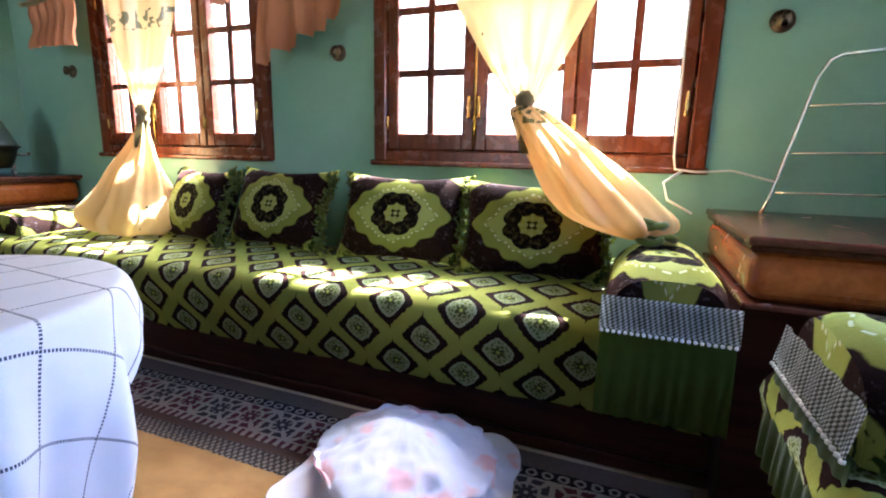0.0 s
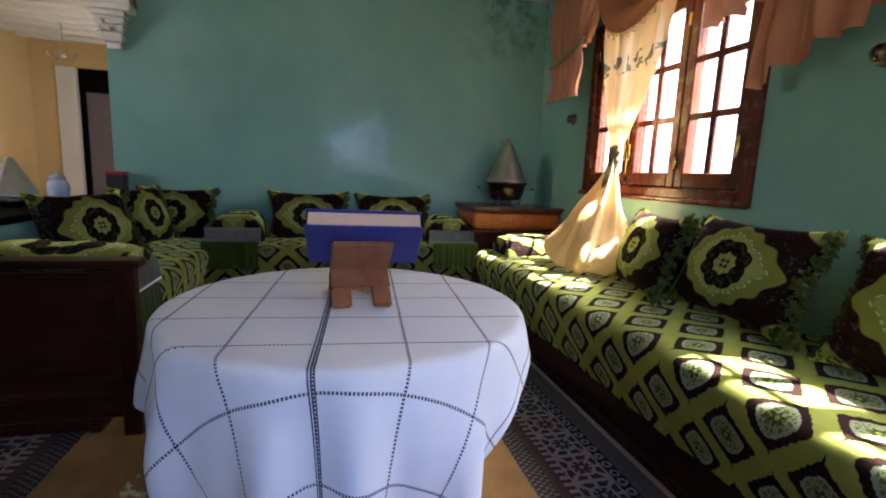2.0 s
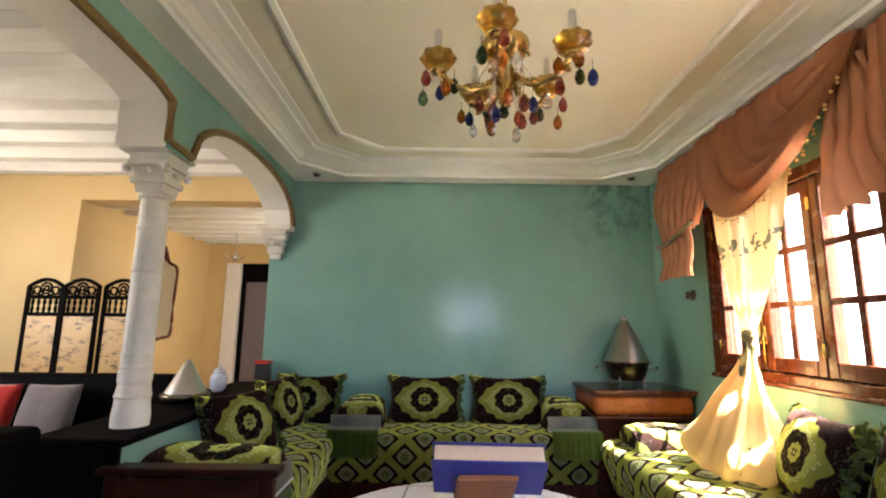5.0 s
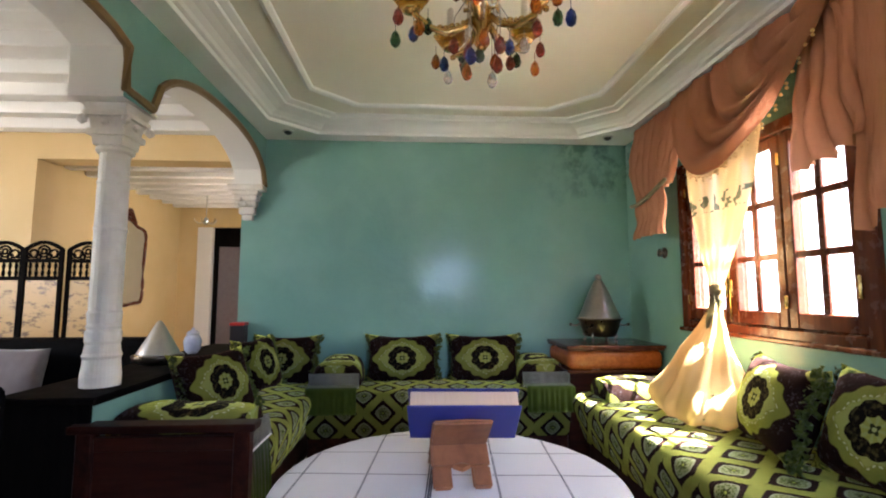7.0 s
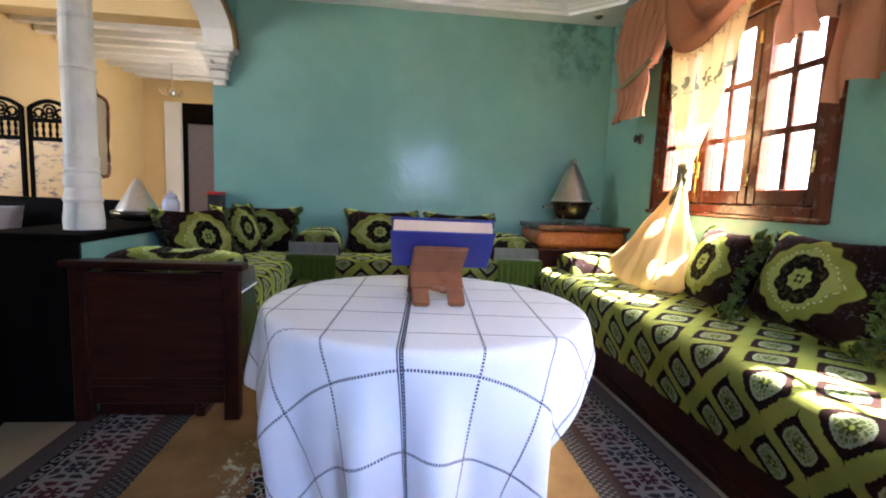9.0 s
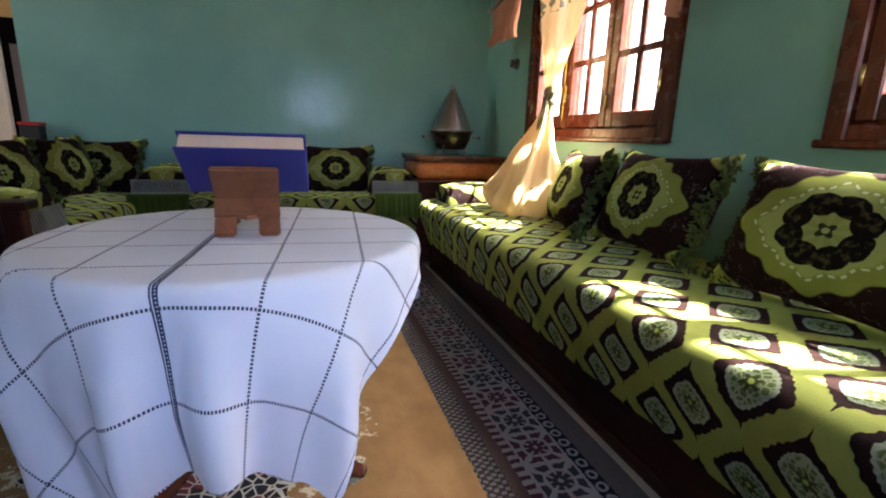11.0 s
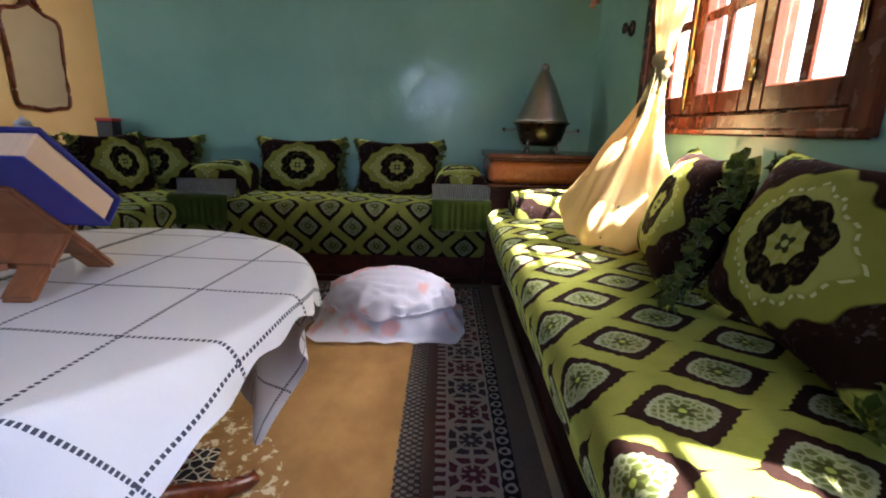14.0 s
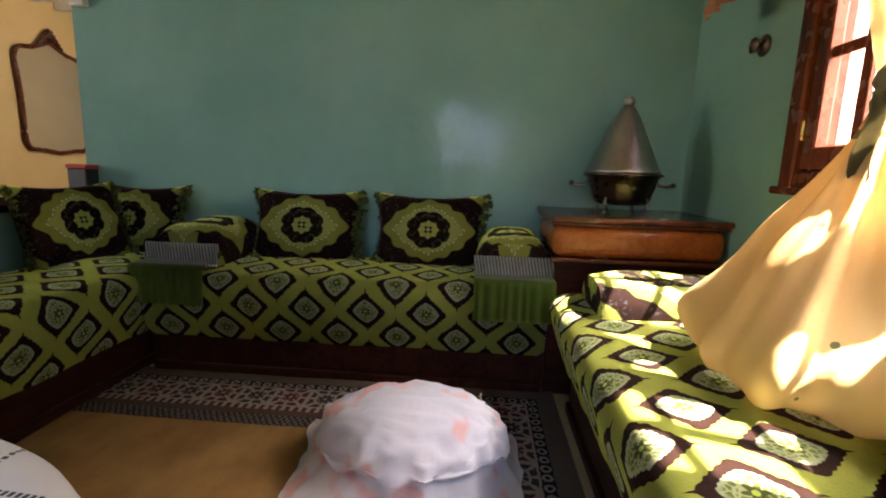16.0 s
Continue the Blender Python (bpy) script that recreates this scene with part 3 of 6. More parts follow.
def box(bm, x0, y0, z0, x1, y1, z1, bevel=0.0, seg=2):
    r = bmesh.ops.create_cube(bm, size=1.0, matrix=Matrix.LocRotScale(((x0 + x1) / 2, (y0 + y1) / 2, (z0 + z1) / 2), None, (x1 - x0, y1 - y0, z1 - z0)))
    if bevel:
        bmesh.ops.bevel(bm, geom=list({e for v in r["verts"] for e in v.link_edges}), offset=bevel, segments=seg, affect="EDGES", profile=0.6)
    return bm


def boxes(*dims, bevel=0.0, seg=1):
    bm = bmesh.new()
    for d in dims:
        box(bm, *d, bevel=bevel, seg=seg)
    return bm


def lathe(profile, n=24, bm=None, at=(0, 0, 0), squash=(1, 1)):
    bm = bm or bmesh.new()
    rings = []
    for r, z in profile:
        rings.append([bm.verts.new((at[0] + squash[0] * max(r, 1e-4) * math.cos(math.tau * k / n), at[1] + squash[1] * max(r, 1e-4) * math.sin(math.tau * k / n), at[2] + z)) for k in range(n)])
    for a, b in zip(rings, rings[1:]):
        for k in range(n):
            bm.faces.new((a[k], a[(k + 1) % n], b[(k + 1) % n], b[k]))
    for ring in (rings[0], rings[-1]):
        bm.faces.new(ring)
    return bm


def tube(points, r, n=8, bm=None, taper=1.0):
    bm = bm or bmesh.new()
    pts = [Vector(p) for p in points]
    rings = []
    for i, p in enumerate(pts):
        d = (pts[min(i + 1, len(pts) - 1)] - pts[max(i - 1, 0)]).normalized()
        side = d.cross(Vector((0, 0, 1)))
        side = (side if side.length > 1e-3 else Vector((1, 0, 0))).normalized()
        up = side.cross(d)
        rr = r * (1 + (taper - 1) * i / max(1, len(pts) - 1))
        rings.append([bm.verts.new(p + rr * (math.cos(math.tau * k / n) * side + math.sin(math.tau * k / n) * up)) for k in range(n)])
    for a, b in zip(rings, rings[1:]):
        for k in range(n):
            bm.faces.new((a[k], a[(k + 1) % n], b[(k + 1) % n], b[k]))
    bm.faces.new(rings[0]), bm.faces.new(rings[-1])
    return bm


def grid(f, nu, nv, uvf=None, bm=None, wrap=False):
    """A sheet f(u, v), u and v from 0 to 1, with its texture coordinates."""
    bm = bm or bmesh.new()
    layer = bm.loops.layers.uv.verify()
    vs = [[bm.verts.new(f(i / nu, j / nv)) for j in range(nv + 1)] for i in range(nu + (0 if wrap else 1))]
    m = len(vs)
    for i in range(nu):
        for j in range(nv):
            quad = ((i, j), (i + 1, j), (i + 1, j + 1), (i, j + 1))
            face = bm.faces.new([vs[a % m][b] for a, b in quad])
            face.smooth = True
            if uvf:
                for loop, (a, b) in zip(face.loops, quad):
                    loop[layer].uv = uvf(a / nu, b / nv)
    return bm


def wob(x, y, z=0.0, s=1.0):
    return noise.noise((x * s, y * s, z * s))


# ---- the large structure ----
XW, XE, YN, YS = -4.17, 1.65, 2.60, -0.78
WALLTOP = 2.72
WIN_W, WIN_E = (-3.27, -1.76), (-1.06, 0.56)
WZ0, WZ1 = 1.045, 2.26

structure(part("ground", boxes((-60, -60, -0.32, 60, 60, -0.30)), GROUND), "pale dry ground outside the house", "ground")
# added sheets that glow, so the windows look white and wall gloss reflects them
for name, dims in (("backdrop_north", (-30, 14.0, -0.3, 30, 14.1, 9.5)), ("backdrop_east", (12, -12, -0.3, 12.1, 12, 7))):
    structure(part(name, boxes(dims), DAYWHITE), "glowing white sheet outside the windows in place of bright daylight", "backdrop")
structure(part("floor", boxes((-8.4, -5.2, -0.10, 2.2, 3.0, 0.0)), FLOORM), "beige tiled floor under the rug", "floor")


def wall_y(name, y0, y1, x0, x1, z0, z1, holes, material, label):
    """A wall along x with rectangular openings (x0, x1, z0, z1)."""
    bm = bmesh.new()
    x = x0
    for hx0, hx1, hz0, hz1 in sorted(holes):
        box(bm, x, y0, z0, hx0, y1, z1)
        if hz0 > z0:
            box(bm, hx0, y0, z0, hx1, y1, hz0)
        box(bm, hx0, y0, hz1, hx1, y1, z1)
        x = hx1
    box(bm, x, y0, z0, x1, y1, z1)
    return structure(part(name, bm, material), label, "wall")


def wall_x(name, x0, x1, y0, y1, z0, z1, holes, material, label):
    bm = bmesh.new()
    y = y0
    for hy0, hy1, hz0, hz1 in sorted(holes):
        box(bm, x0, y, z0, x1, hy0, z1)
        if hz0 > z0:
            box(bm, x0, hy0, z0, x1, hy1, hz0)
        box(bm, x0, hy0, hz1, x1, hy1, z1)
        y = hy1
    box(bm, x0, y, z0, x1, y1, z1)
    return structure(part(name, bm, material), label, "wall")


wall_y("wall_north", YN, YN + 0.195, XW - 0.22, XE + 0.22, 0, 3.0, [(*WIN_W, WZ0, WZ1), (*WIN_E, WZ0, WZ1)], TEAL, "teal gloss painted plaster wall with two windows")
wall_x("wall_west", XW - 0.20, XW, -0.98, YN, 0, 3.0, [], TEAL, "teal gloss painted plaster wall with damp stains")
wall_x("wall_east", XE, XE + 0.22, -5.0, YN, 0, 3.0, [(0.65, 1.85, 1.05, 2.15)], TEAL, "teal painted plaster wall behind the walker")
wall_y("wall_south", -5.22, -5.0, -8.2, XE + 0.22, 0, 3.0, [(-3.0, -0.8, 1.0, 2.4)], YELLOW, "warm yellow painted plaster wall")
# yellow room and the passage beyond it
wall_x("wall_yellow_1", -4.75, -4.5, -5.0, -3.05, 0, 3.0, [], YELLOW, "warm yellow painted wall behind the folding screen")
wall_y("wall_yellow_2", -3.62, -3.42, -8.0, -4.75, 0, 3.0, [], YELLOW, "warm yellow painted passage wall with a mirror")
wall_x("wall_yellow_3", -8.2, -8.0, -3.62, -0.7, 0, 3.0, [(-2.86, -2.05, 0.0, 2.42)], YELLOW, "yellow end wall with an arched doorway")
wall_y("wall_yellow_4", -0.98, -0.76, -8.2, XW - 0.20, 0, 3.0, [(-6.9, -5.7, 1.5, 2.4)], YELLOW, "yellow passage wall behind the salon")
structure(part("header_beam", boxes((-4.75, -3.05, 2.60, -4.5, -0.98, 3.0)), YELLOW), "yellow painted beam over the passage opening", "beam")
wall_x("wall_dark_room", -9.6, -9.4, -4.0, -0.5, 0, 3.0, [], WHITE, "pale wall of the room past the doorway")
wall_y("wall_dark_room_side_1", -4.2, -4.0, -9.6, -8.2, 0, 3.0, [], WHITE, "pale side wall of the room past the doorway")
wall_y("wall_dark_room_side_2", -0.7, -0.5, -9.6, -8.2, 0, 3.0, [], WHITE, "pale side wall of the room past the doorway")
structure(part("floor_dark_room", boxes((-9.6, -4.2, -0.10, -8.4, -0.5, 0.0)), FLOORM), "beige tiled floor", "floor")


# salon ceiling: flat soffit, stepped cornice with cut corners, raised bead on the inner field
def octagon(x0, x1, y0, y1, c):
    return [(x0 + c, y0), (x1 - c, y0), (x1, y0 + c), (x1, y1 - c), (x1 - c, y1), (x0 + c, y1), (x0, y1 - c), (x0, y0 + c)]


def rings_between(rings):
    bm = bmesh.new()
    loops = [[bm.verts.new((x, y, z)) for x, y in pts] for pts, z in rings]
    for a, b in zip(loops, loops[1:]):
        k = len(a)
        for i in range(k):
            bm.faces.new((a[i], a[(i + 1) % k], b[(i + 1) % k], b[i]))
    return bm


def inset(d, c):
    return octagon(XW + d, XE - d, YS + d, YN - d, c)


bm = bmesh.new()
rect = [(XW + 0.3, YS), (XE - 0.3, YS), (XE, YS + 0.3), (XE, YN - 0.3), (XE - 0.3, YN), (XW + 0.3, YN), (XW, YN - 0.3), (XW, YS + 0.3)]
outer = [bm.verts.new((x, y, WALLTOP)) for x, y in rect]
corner_pts = [bm.verts.new((x, y, WALLTOP)) for x, y in ((XW, YS), (XE, YS), (XE, YN), (XW, YN))]
inner = [bm.verts.new((x, y, WALLTOP)) for x, y in inset(0.17, 0.34)]
for i in range(8):
    bm.faces.new((outer[i], outer[(i + 1) % 8], inner[(i + 1) % 8], inner[i]))
for c, (a, b) in zip(corner_pts, ((7, 0), (1, 2), (3, 4), (5, 6))):
    bm.faces.new((c, outer[a], outer[b]))
structure(part("ceiling_soffit", bm, CORNICE), "white plaster ceiling soffit round the salon", "ceiling")
prof = [(0.17, 2.72, .34), (0.175, 2.745, .34), (0.20, 2.75, .335), (0.215, 2.765, .33), (0.25, 2.785, .32), (0.30, 2.797, .31), (0.345, 2.80, .30), (0.35, 2.815, .30), (0.40, 2.82, .29), (0.405, 2.83, .29)]
structure(part("ceiling_cornice", rings_between([(inset(d, c), z) for d, z, c in prof]), CORNICE), "white stepped plaster cornice with cut corners", "cornice")
structure(part("ceiling", boxes((XW, YS, 2.83, XE, YN, 3.0)), CEIL), "cream painted ceiling of the salon", "ceiling")
bead = [(0.56, 2.832, .32), (0.565, 2.815, .32), (0.59, 2.806, .31), (0.615, 2.815, .30), (0.62, 2.832, .30)]
structure(part("ceiling_bead", rings_between([(inset(d, c), z) for d, z, c in bead]), CORNICE), "raised white plaster bead on the ceiling", "molding")

# ceiling of the yellow room with white beams across it
structure(part("ceiling_yellow_room", boxes((-4.5, -5.0, 2.86, XE, -0.98, 3.0), (-8.2, -5.0, 2.80, -4.75, -0.76, 3.0), (-9.6, -4.2, 2.6, -8.2, -0.5, 3.0)), WHITE), "white painted ceiling of the yellow room", "ceiling")
bm = bmesh.new()
for i in range(14):
    x = -4.2 + i * 0.36
    box(bm, x, -4.98, 2.76, x + 0.12, -1.0, 2.86, 0.012)
for i in range(9):
    x = -7.8 + i * 0.34
    box(bm, x, -3.40, 2.72, x + 0.10, -1.0, 2.80, 0.01)
structure(part("ceiling_beams", bm, WHITE), "white painted plaster ceiling beams", "beam")


# arcade between the salon and the yellow room
ARCHES = [(-4.15, -2.33, 2.27, 0.35), (-2.10, 1.2, 2.49, 0.09)]
ARCH_Z = 2.24


def arch_curve(x0, x1, spring, rise, n=28):
    return [(x0 + (x1 - x0) * i / n, spring + rise * max(0.0, 1 - abs(2 * i / n - 1) ** 2.4) ** 0.5) for i in range(n + 1)]


def spandrel(bm, y):
    for x0, x1, s, r in ARCHES:
        pts = arch_curve(x0, x1, s, r)
        lo = [bm.verts.new((x, y, z)) for x, z in pts]
        hi = [bm.verts.new((x, y, WALLTOP + 0.02 if y > -0.85 else 2.9)) for x, _ in pts]
        for i in range(len(pts) - 1):
            bm.faces.new((lo[i], lo[i + 1], hi[i + 1], hi[i]))


bm = bmesh.new()
spandrel(bm, YS)
for x0, x1 in ((XW, -4.15), (-2.33, -2.10), (1.2, XE)):
    box(bm, x0, YS - 0.004, ARCH_Z, x1, YS, WALLTOP + 0.02)
structure(part("arcade_face", bm, TEAL), "teal painted spandrel over the plaster arches", "arch")
bm = bmesh.new()
spandrel(bm, -1.04)
for x0, x1, s, r in ARCHES:
    pts = arch_curve(x0, x1, s, r)
    for (xa, za), (xb, zb) in zip(pts, pts[1:]):
        bm.faces.new([bm.verts.new(p) for p in ((xa, YS - 0.004, za), (xb, YS - 0.004, zb), (xb, -1.04, zb), (xa, -1.04, za))])
for x0, x1 in ((XW, -4.15), (-2.33, -2.10), (1.2, XE)):
    box(bm, x0, -1.04, ARCH_Z, x1, YS - 0.004, 2.86)
structure(part("arcade", bm, WHITE), "white plaster arches between two rooms", "arch")
bm = bmesh.new()
for x0, x1, s, r in ARCHES:
    tube([(x, YS + 0.006, z - 0.002) for x, z in arch_curve(x0, x1, s, r)], 0.024, 6, bm)
tube([(-2.33, YS + 0.006, 2.265), (-2.10, YS + 0.006, 2.28), (-2.10, YS + 0.006, 2.49)], 0.024, 6, bm)
structure(part("arch_bead", bm, GOLDBEAD), "brown gilded bead along the arch edges", "trim")

# low wall under the first arch
# thin near-black sheet over the end of the teal wall
structure(part("low_wall_end", boxes((-2.03, -1.15, 0, -2.01, YS - 0.002, 0.83)), W_DARK), "near-black end of the low wall", "wall")
structure(part("low_wall", boxes((XW, -1.15, 0, -2.03, YS, 0.83)), TEAL), "teal painted low wall under the arch", "wall")
structure(part("low_wall_cap", boxes((XW, -1.19, 0.83, -2.0, -0.755, 0.865), bevel=0.006), W_DARK), "black stone cap on the low wall", "ledge")

# carved plaster column on the low wall
CX, CY = -2.28, -0.915
col = thing("column", (CX, CY, 0.865), "turned white plaster column with carved capital on the low wall", "column")
part("base", lathe([(0.108, 0), (0.11, 0.05), (0.102, 0.10), (0.10, 0.13), (0.108, 0.145), (0.10, 0.16), (0.092, 0.20), (0.098, 0.215), (0.098, 0.26), (0.088, 0.27), (0.094, 0.285), (0.086, 0.30)], 32, squash=(0.78, 0.78)), STONE, col, smooth=False)
part("shaft", lathe([(0.084, 0.30), (0.088, 0.35), (0.082, 0.36), (0.082, 0.75), (0.088, 0.76), (0.082, 0.775), (0.081, 0.98), (0.086, 0.99), (0.079, 1.005), (0.078, 1.14)], 20, squash=(0.84, 0.84)), STONE, col)
part("collar", lathe([(0.088, 1.14), (0.098, 1.15), (0.098, 1.165), (0.086, 1.175)], 24, squash=(0.86, 0.86)), STONE, col)
bm = bmesh.new()
for z0, z1, w0, w1 in ((1.175, 1.22, .075, .08), (1.22, 1.25, .098, .098), (1.25, 1.31, .082, .092), (1.31, 1.335, .115, .115), (1.335, 1.395, .10, .125)):
    vs = [bm.verts.new((sx * w, sy * w, z)) for z, w in ((z0, w0), (z1, w1)) for sx, sy in ((-1, -1), (1, -1), (1, 1), (-1, 1))]
    bm.faces.new(vs[3::-1]), bm.faces.new(vs[4:])
    for i in range(4):
        bm.faces.new((vs[i], vs[(i + 1) % 4], vs[4 + (i + 1) % 4], vs[4 + i]))
for sx in (-1, 1):
    for sy in (-1, 1):
        bmesh.ops.create_icosphere(bm, subdivisions=1, radius=0.028, matrix=Matrix.Translation((sx * 0.112, sy * 0.112, 1.29)))
for a in range(4):
    bmesh.ops.create_icosphere(bm, subdivisions=1, radius=0.022, matrix=Matrix.Translation((0.105 * math.cos(a * math.pi / 2), 0.105 * math.sin(a * math.pi / 2), 1.28)))
bmesh.ops.scale(bm, vec=(0.92, 0.92, 1.0), verts=bm.verts)
part("capital", bm, STONE, col)
part("impost_block", boxes((-0.125, -0.13, 1.375, 0.125, 0.13, 1.40), bevel=0.006), STONE, col)

# corbel that carries the arch at the wall
cor = thing("corbel", (XW, -0.915, 1.96), "carved white plaster corbel under the arch at the wall", "corbel")
bm = bmesh.new()
for z0, z1, w, d in ((0, .05, .05, .045), (.05, .12, .07, .07), (.12, .17, .085, .085), (.17, .22, .10, .105), (.22, .26, .115, .125), (.26, .31, .155, .14)):
    box(bm, 0, -w, z0, d, w, z1, 0.014)
for i in range(7):
    bmesh.ops.create_icosphere(bm, subdivisions=1, radius=0.024, matrix=Matrix.Translation((0.08 + 0.02 * (i % 2), -0.07 + 0.024 * i, 0.13 + 0.05 * (i % 3))))
part("block", bm, STONE, cor)

# recessed spotlights in the soffit corners
for x, y in ((XW + 0.24, YS + 0.26), (XW + 0.24, YN - 0.27), (XE - 0.24, YS + 0.26), (XE - 0.24, YN - 0.27)):
    sp = thing("ceiling_spotlight", (x, y, WALLTOP), "small round recessed spotlight with dark glass, switched off", "spotlight", "ceiling spotlights")
    part("rim", lathe([(0.045, 0.0), (0.048, -0.006), (0.04, -0.012), (0.033, -0.008)], 20), ALU, sp, smooth=True)
    part("lens", lathe([(0.033, -0.004), (0.032, -0.02), (0.02, -0.03), (0.0, -0.032)], 16), BLACKP, sp, smooth=True)


# ---- windows ----
def window(name, x0, x1, y, z0, z1, label, sashes=3, m=None):
    """Three casements side by side in one frame; built in the north wall, or moved by m."""
    w = thing(name, (0, 0, 0), label, "window")
    w["kind"] = "structure"
    fw, yf, yb = 0.075, y - 0.03, y + 0.09
    part("frame", boxes((x0, yf, z0, x0 + fw, yb, z1), (x1 - fw, yf, z0, x1, yb, z1), (x0 + fw, yf, z1 - fw, x1 - fw, yb, z1), (x0 + fw, yf, z0, x1 - fw, yb, z0 + fw), bevel=0.008), W_WINDOW, w)
    rebate = [(x0 + fw, y + 0.037, z0 + fw, x1 - fw, yb, z0 + fw + 0.02), (x0 + fw, y + 0.037, z1 - fw - 0.02, x1 - fw, yb, z1 - fw)]
    for i in range(sashes + 1):
        xc = x0 + fw + i * (x1 - x0 - 2 * fw) / sashes
        rebate.append((max(x0 + fw, xc - 0.02), y + 0.037, z0 + fw + 0.02, min(x1 - fw, xc + 0.02), yb, z1 - fw - 0.02))
    part("rebate", boxes(*rebate), W_WINDOW, w)
    part("sill", boxes((x0 - 0.012, yf - 0.022, z0 - 0.006, x1 + 0.012, yf + 0.012, z0 + 0.022), bevel=0.007), W_WINDOW, w)
    sw = (x1 - x0 - 2 * fw) / sashes
    for i in range(sashes):
        a, b = x0 + fw + i * sw + 0.003, x0 + fw + (i + 1) * sw - 0.003
        s = 0.062
        za, zb = z0 + fw + 0.003, z1 - fw - 0.003
        ya, yc = y - 0.012, y + 0.035
        sash = part("casement", boxes((a, ya, za, a + s, yc, zb), (b - s, ya, za, b, yc, zb), (a + s, ya, zb - s, b - s, yc, zb), (a + s, ya, za, b - s, yc, za + 0.085), bevel=0.006), W_WINDOW, w)
        pa, pb, pz0, pz1 = a + s, b - s, za + 0.085, zb - s
        bars = bmesh.new()
        mid = (pa + pb) / 2
        rows = 3
        box(bars, mid - 0.019, ya + 0.008, pz0, mid + 0.019, y + 0.016, pz1, 0.004, 1)
        for k in range(1, rows):
            zk = pz0 + (pz1 - pz0) * k / rows
            box(bars, pa, ya + 0.011, zk - 0.019, pb, y + 0.014, zk + 0.019, 0.004, 1)
        part("glazing_bars", bars, W_WINDOW, sash)
        for k in range(rows):
            for c in range(2):
                g = part("pane", boxes((pa + c * (mid - pa), y + 0.008, pz0 + (pz1 - pz0) * k / rows, mid if c == 0 else pb, y + 0.012, pz0 + (pz1 - pz0) * (k + 1) / rows)), GLASS, sash)
                g.visible_shadow = False
        hx = b - 0.022 if i != 1 else a + 0.022
        part("handle", lathe([(0.006, -0.05), (0.011, -0.045), (0.007, -0.02), (0.012, 0.0), (0.007, 0.02), (0.010, 0.05), (0.004, 0.06)], 10, None, (hx, ya - 0.008, (z0 + z1) / 2 - 0.32)), BRASS, sash, "small brass window catch", True)
        if i == 1:
            part("bolt", tube([(a + 0.004, ya - 0.010, za + 0.02), (a + 0.004, ya - 0.010, za + (zb - za) * 0.62)], 0.007, 8), BRASS, sash, "long brass window bolt", True)
        for zh in (za + 0.14, zb - 0.14):
            part("hinge", lathe([(0.007, -0.035), (0.009, -0.03), (0.009, 0.03), (0.007, 0.035)], 8, None, (a + 0.002 if i != 1 else b - 0.002, ya - 0.004, zh)), BRASS, sash, "small brass hinge", True)
    if m:
        w.matrix_basis = m
    return w


window("window_1", *WIN_W, YN, WZ0, WZ1, "varnished red-brown wooden window with three small-paned casements")
window("window_2", *WIN_E, YN, WZ0, WZ1, "varnished red-brown wooden window with three small-paned casements")
window("window_3", -0.6, 0.6, 0, 1.05, 2.15, "varnished wooden window behind the walker", 2, pose(XE, 1.25, 0, 0, 0, -90))
window("window_4", -1.1, 1.1, 0, 1.0, 2.4, "varnished wooden window of the yellow room", 3, pose(-1.9, -5.0, 0, 0, 0, 180))
# unseen window, added as an opening for the passage's fill lamp
window("added_passage_window", -0.6, 0.6, 0, 1.5, 2.4, "varnished wooden window added out of view to light the passage", 2, pose(-6.3, -0.98, 0, 0, 0, 0))

# salmon plaster lining of the openings outside the glass
for name, (x0, x1) in (("window_reveal_1", WIN_W), ("window_reveal_2", WIN_E)):
    structure(part(name, boxes((x0, YN + 0.094, WZ0, x0 + 0.02, YN + 0.195, WZ1), (x1 - 0.02, YN + 0.094, WZ0, x1, YN + 0.195, WZ1),
                               (x0 + 0.02, YN + 0.094, WZ0, x1 - 0.02, YN + 0.195, WZ0 + 0.02), (x0 + 0.02, YN + 0.094, WZ1 - 0.02, x1 - 0.02, YN + 0.195, WZ1)), SALMON), "salmon painted plaster reveal outside the window", "reveal")

# ---- rug ----
bm = grid(lambda u, v: (RUG_X0 + (RUG_X1 - RUG_X0) * u, RUG_Y0 + (RUG_Y1 - RUG_Y0) * v, 0.012 + 0.004 * wob(u * 14, v * 9)), 60, 40,
          lambda u, v: ((u - 0.5) * 2 * RUG_HX, (v - 0.5) * 2 * RUG_HY))
box(bm, RUG_X0, RUG_Y0, 0.001, RUG_X1, RUG_Y1, 0.006)
tagged(part("rug", bm, RUG), "large tan woven rug with a pale and maroon border", "rug")


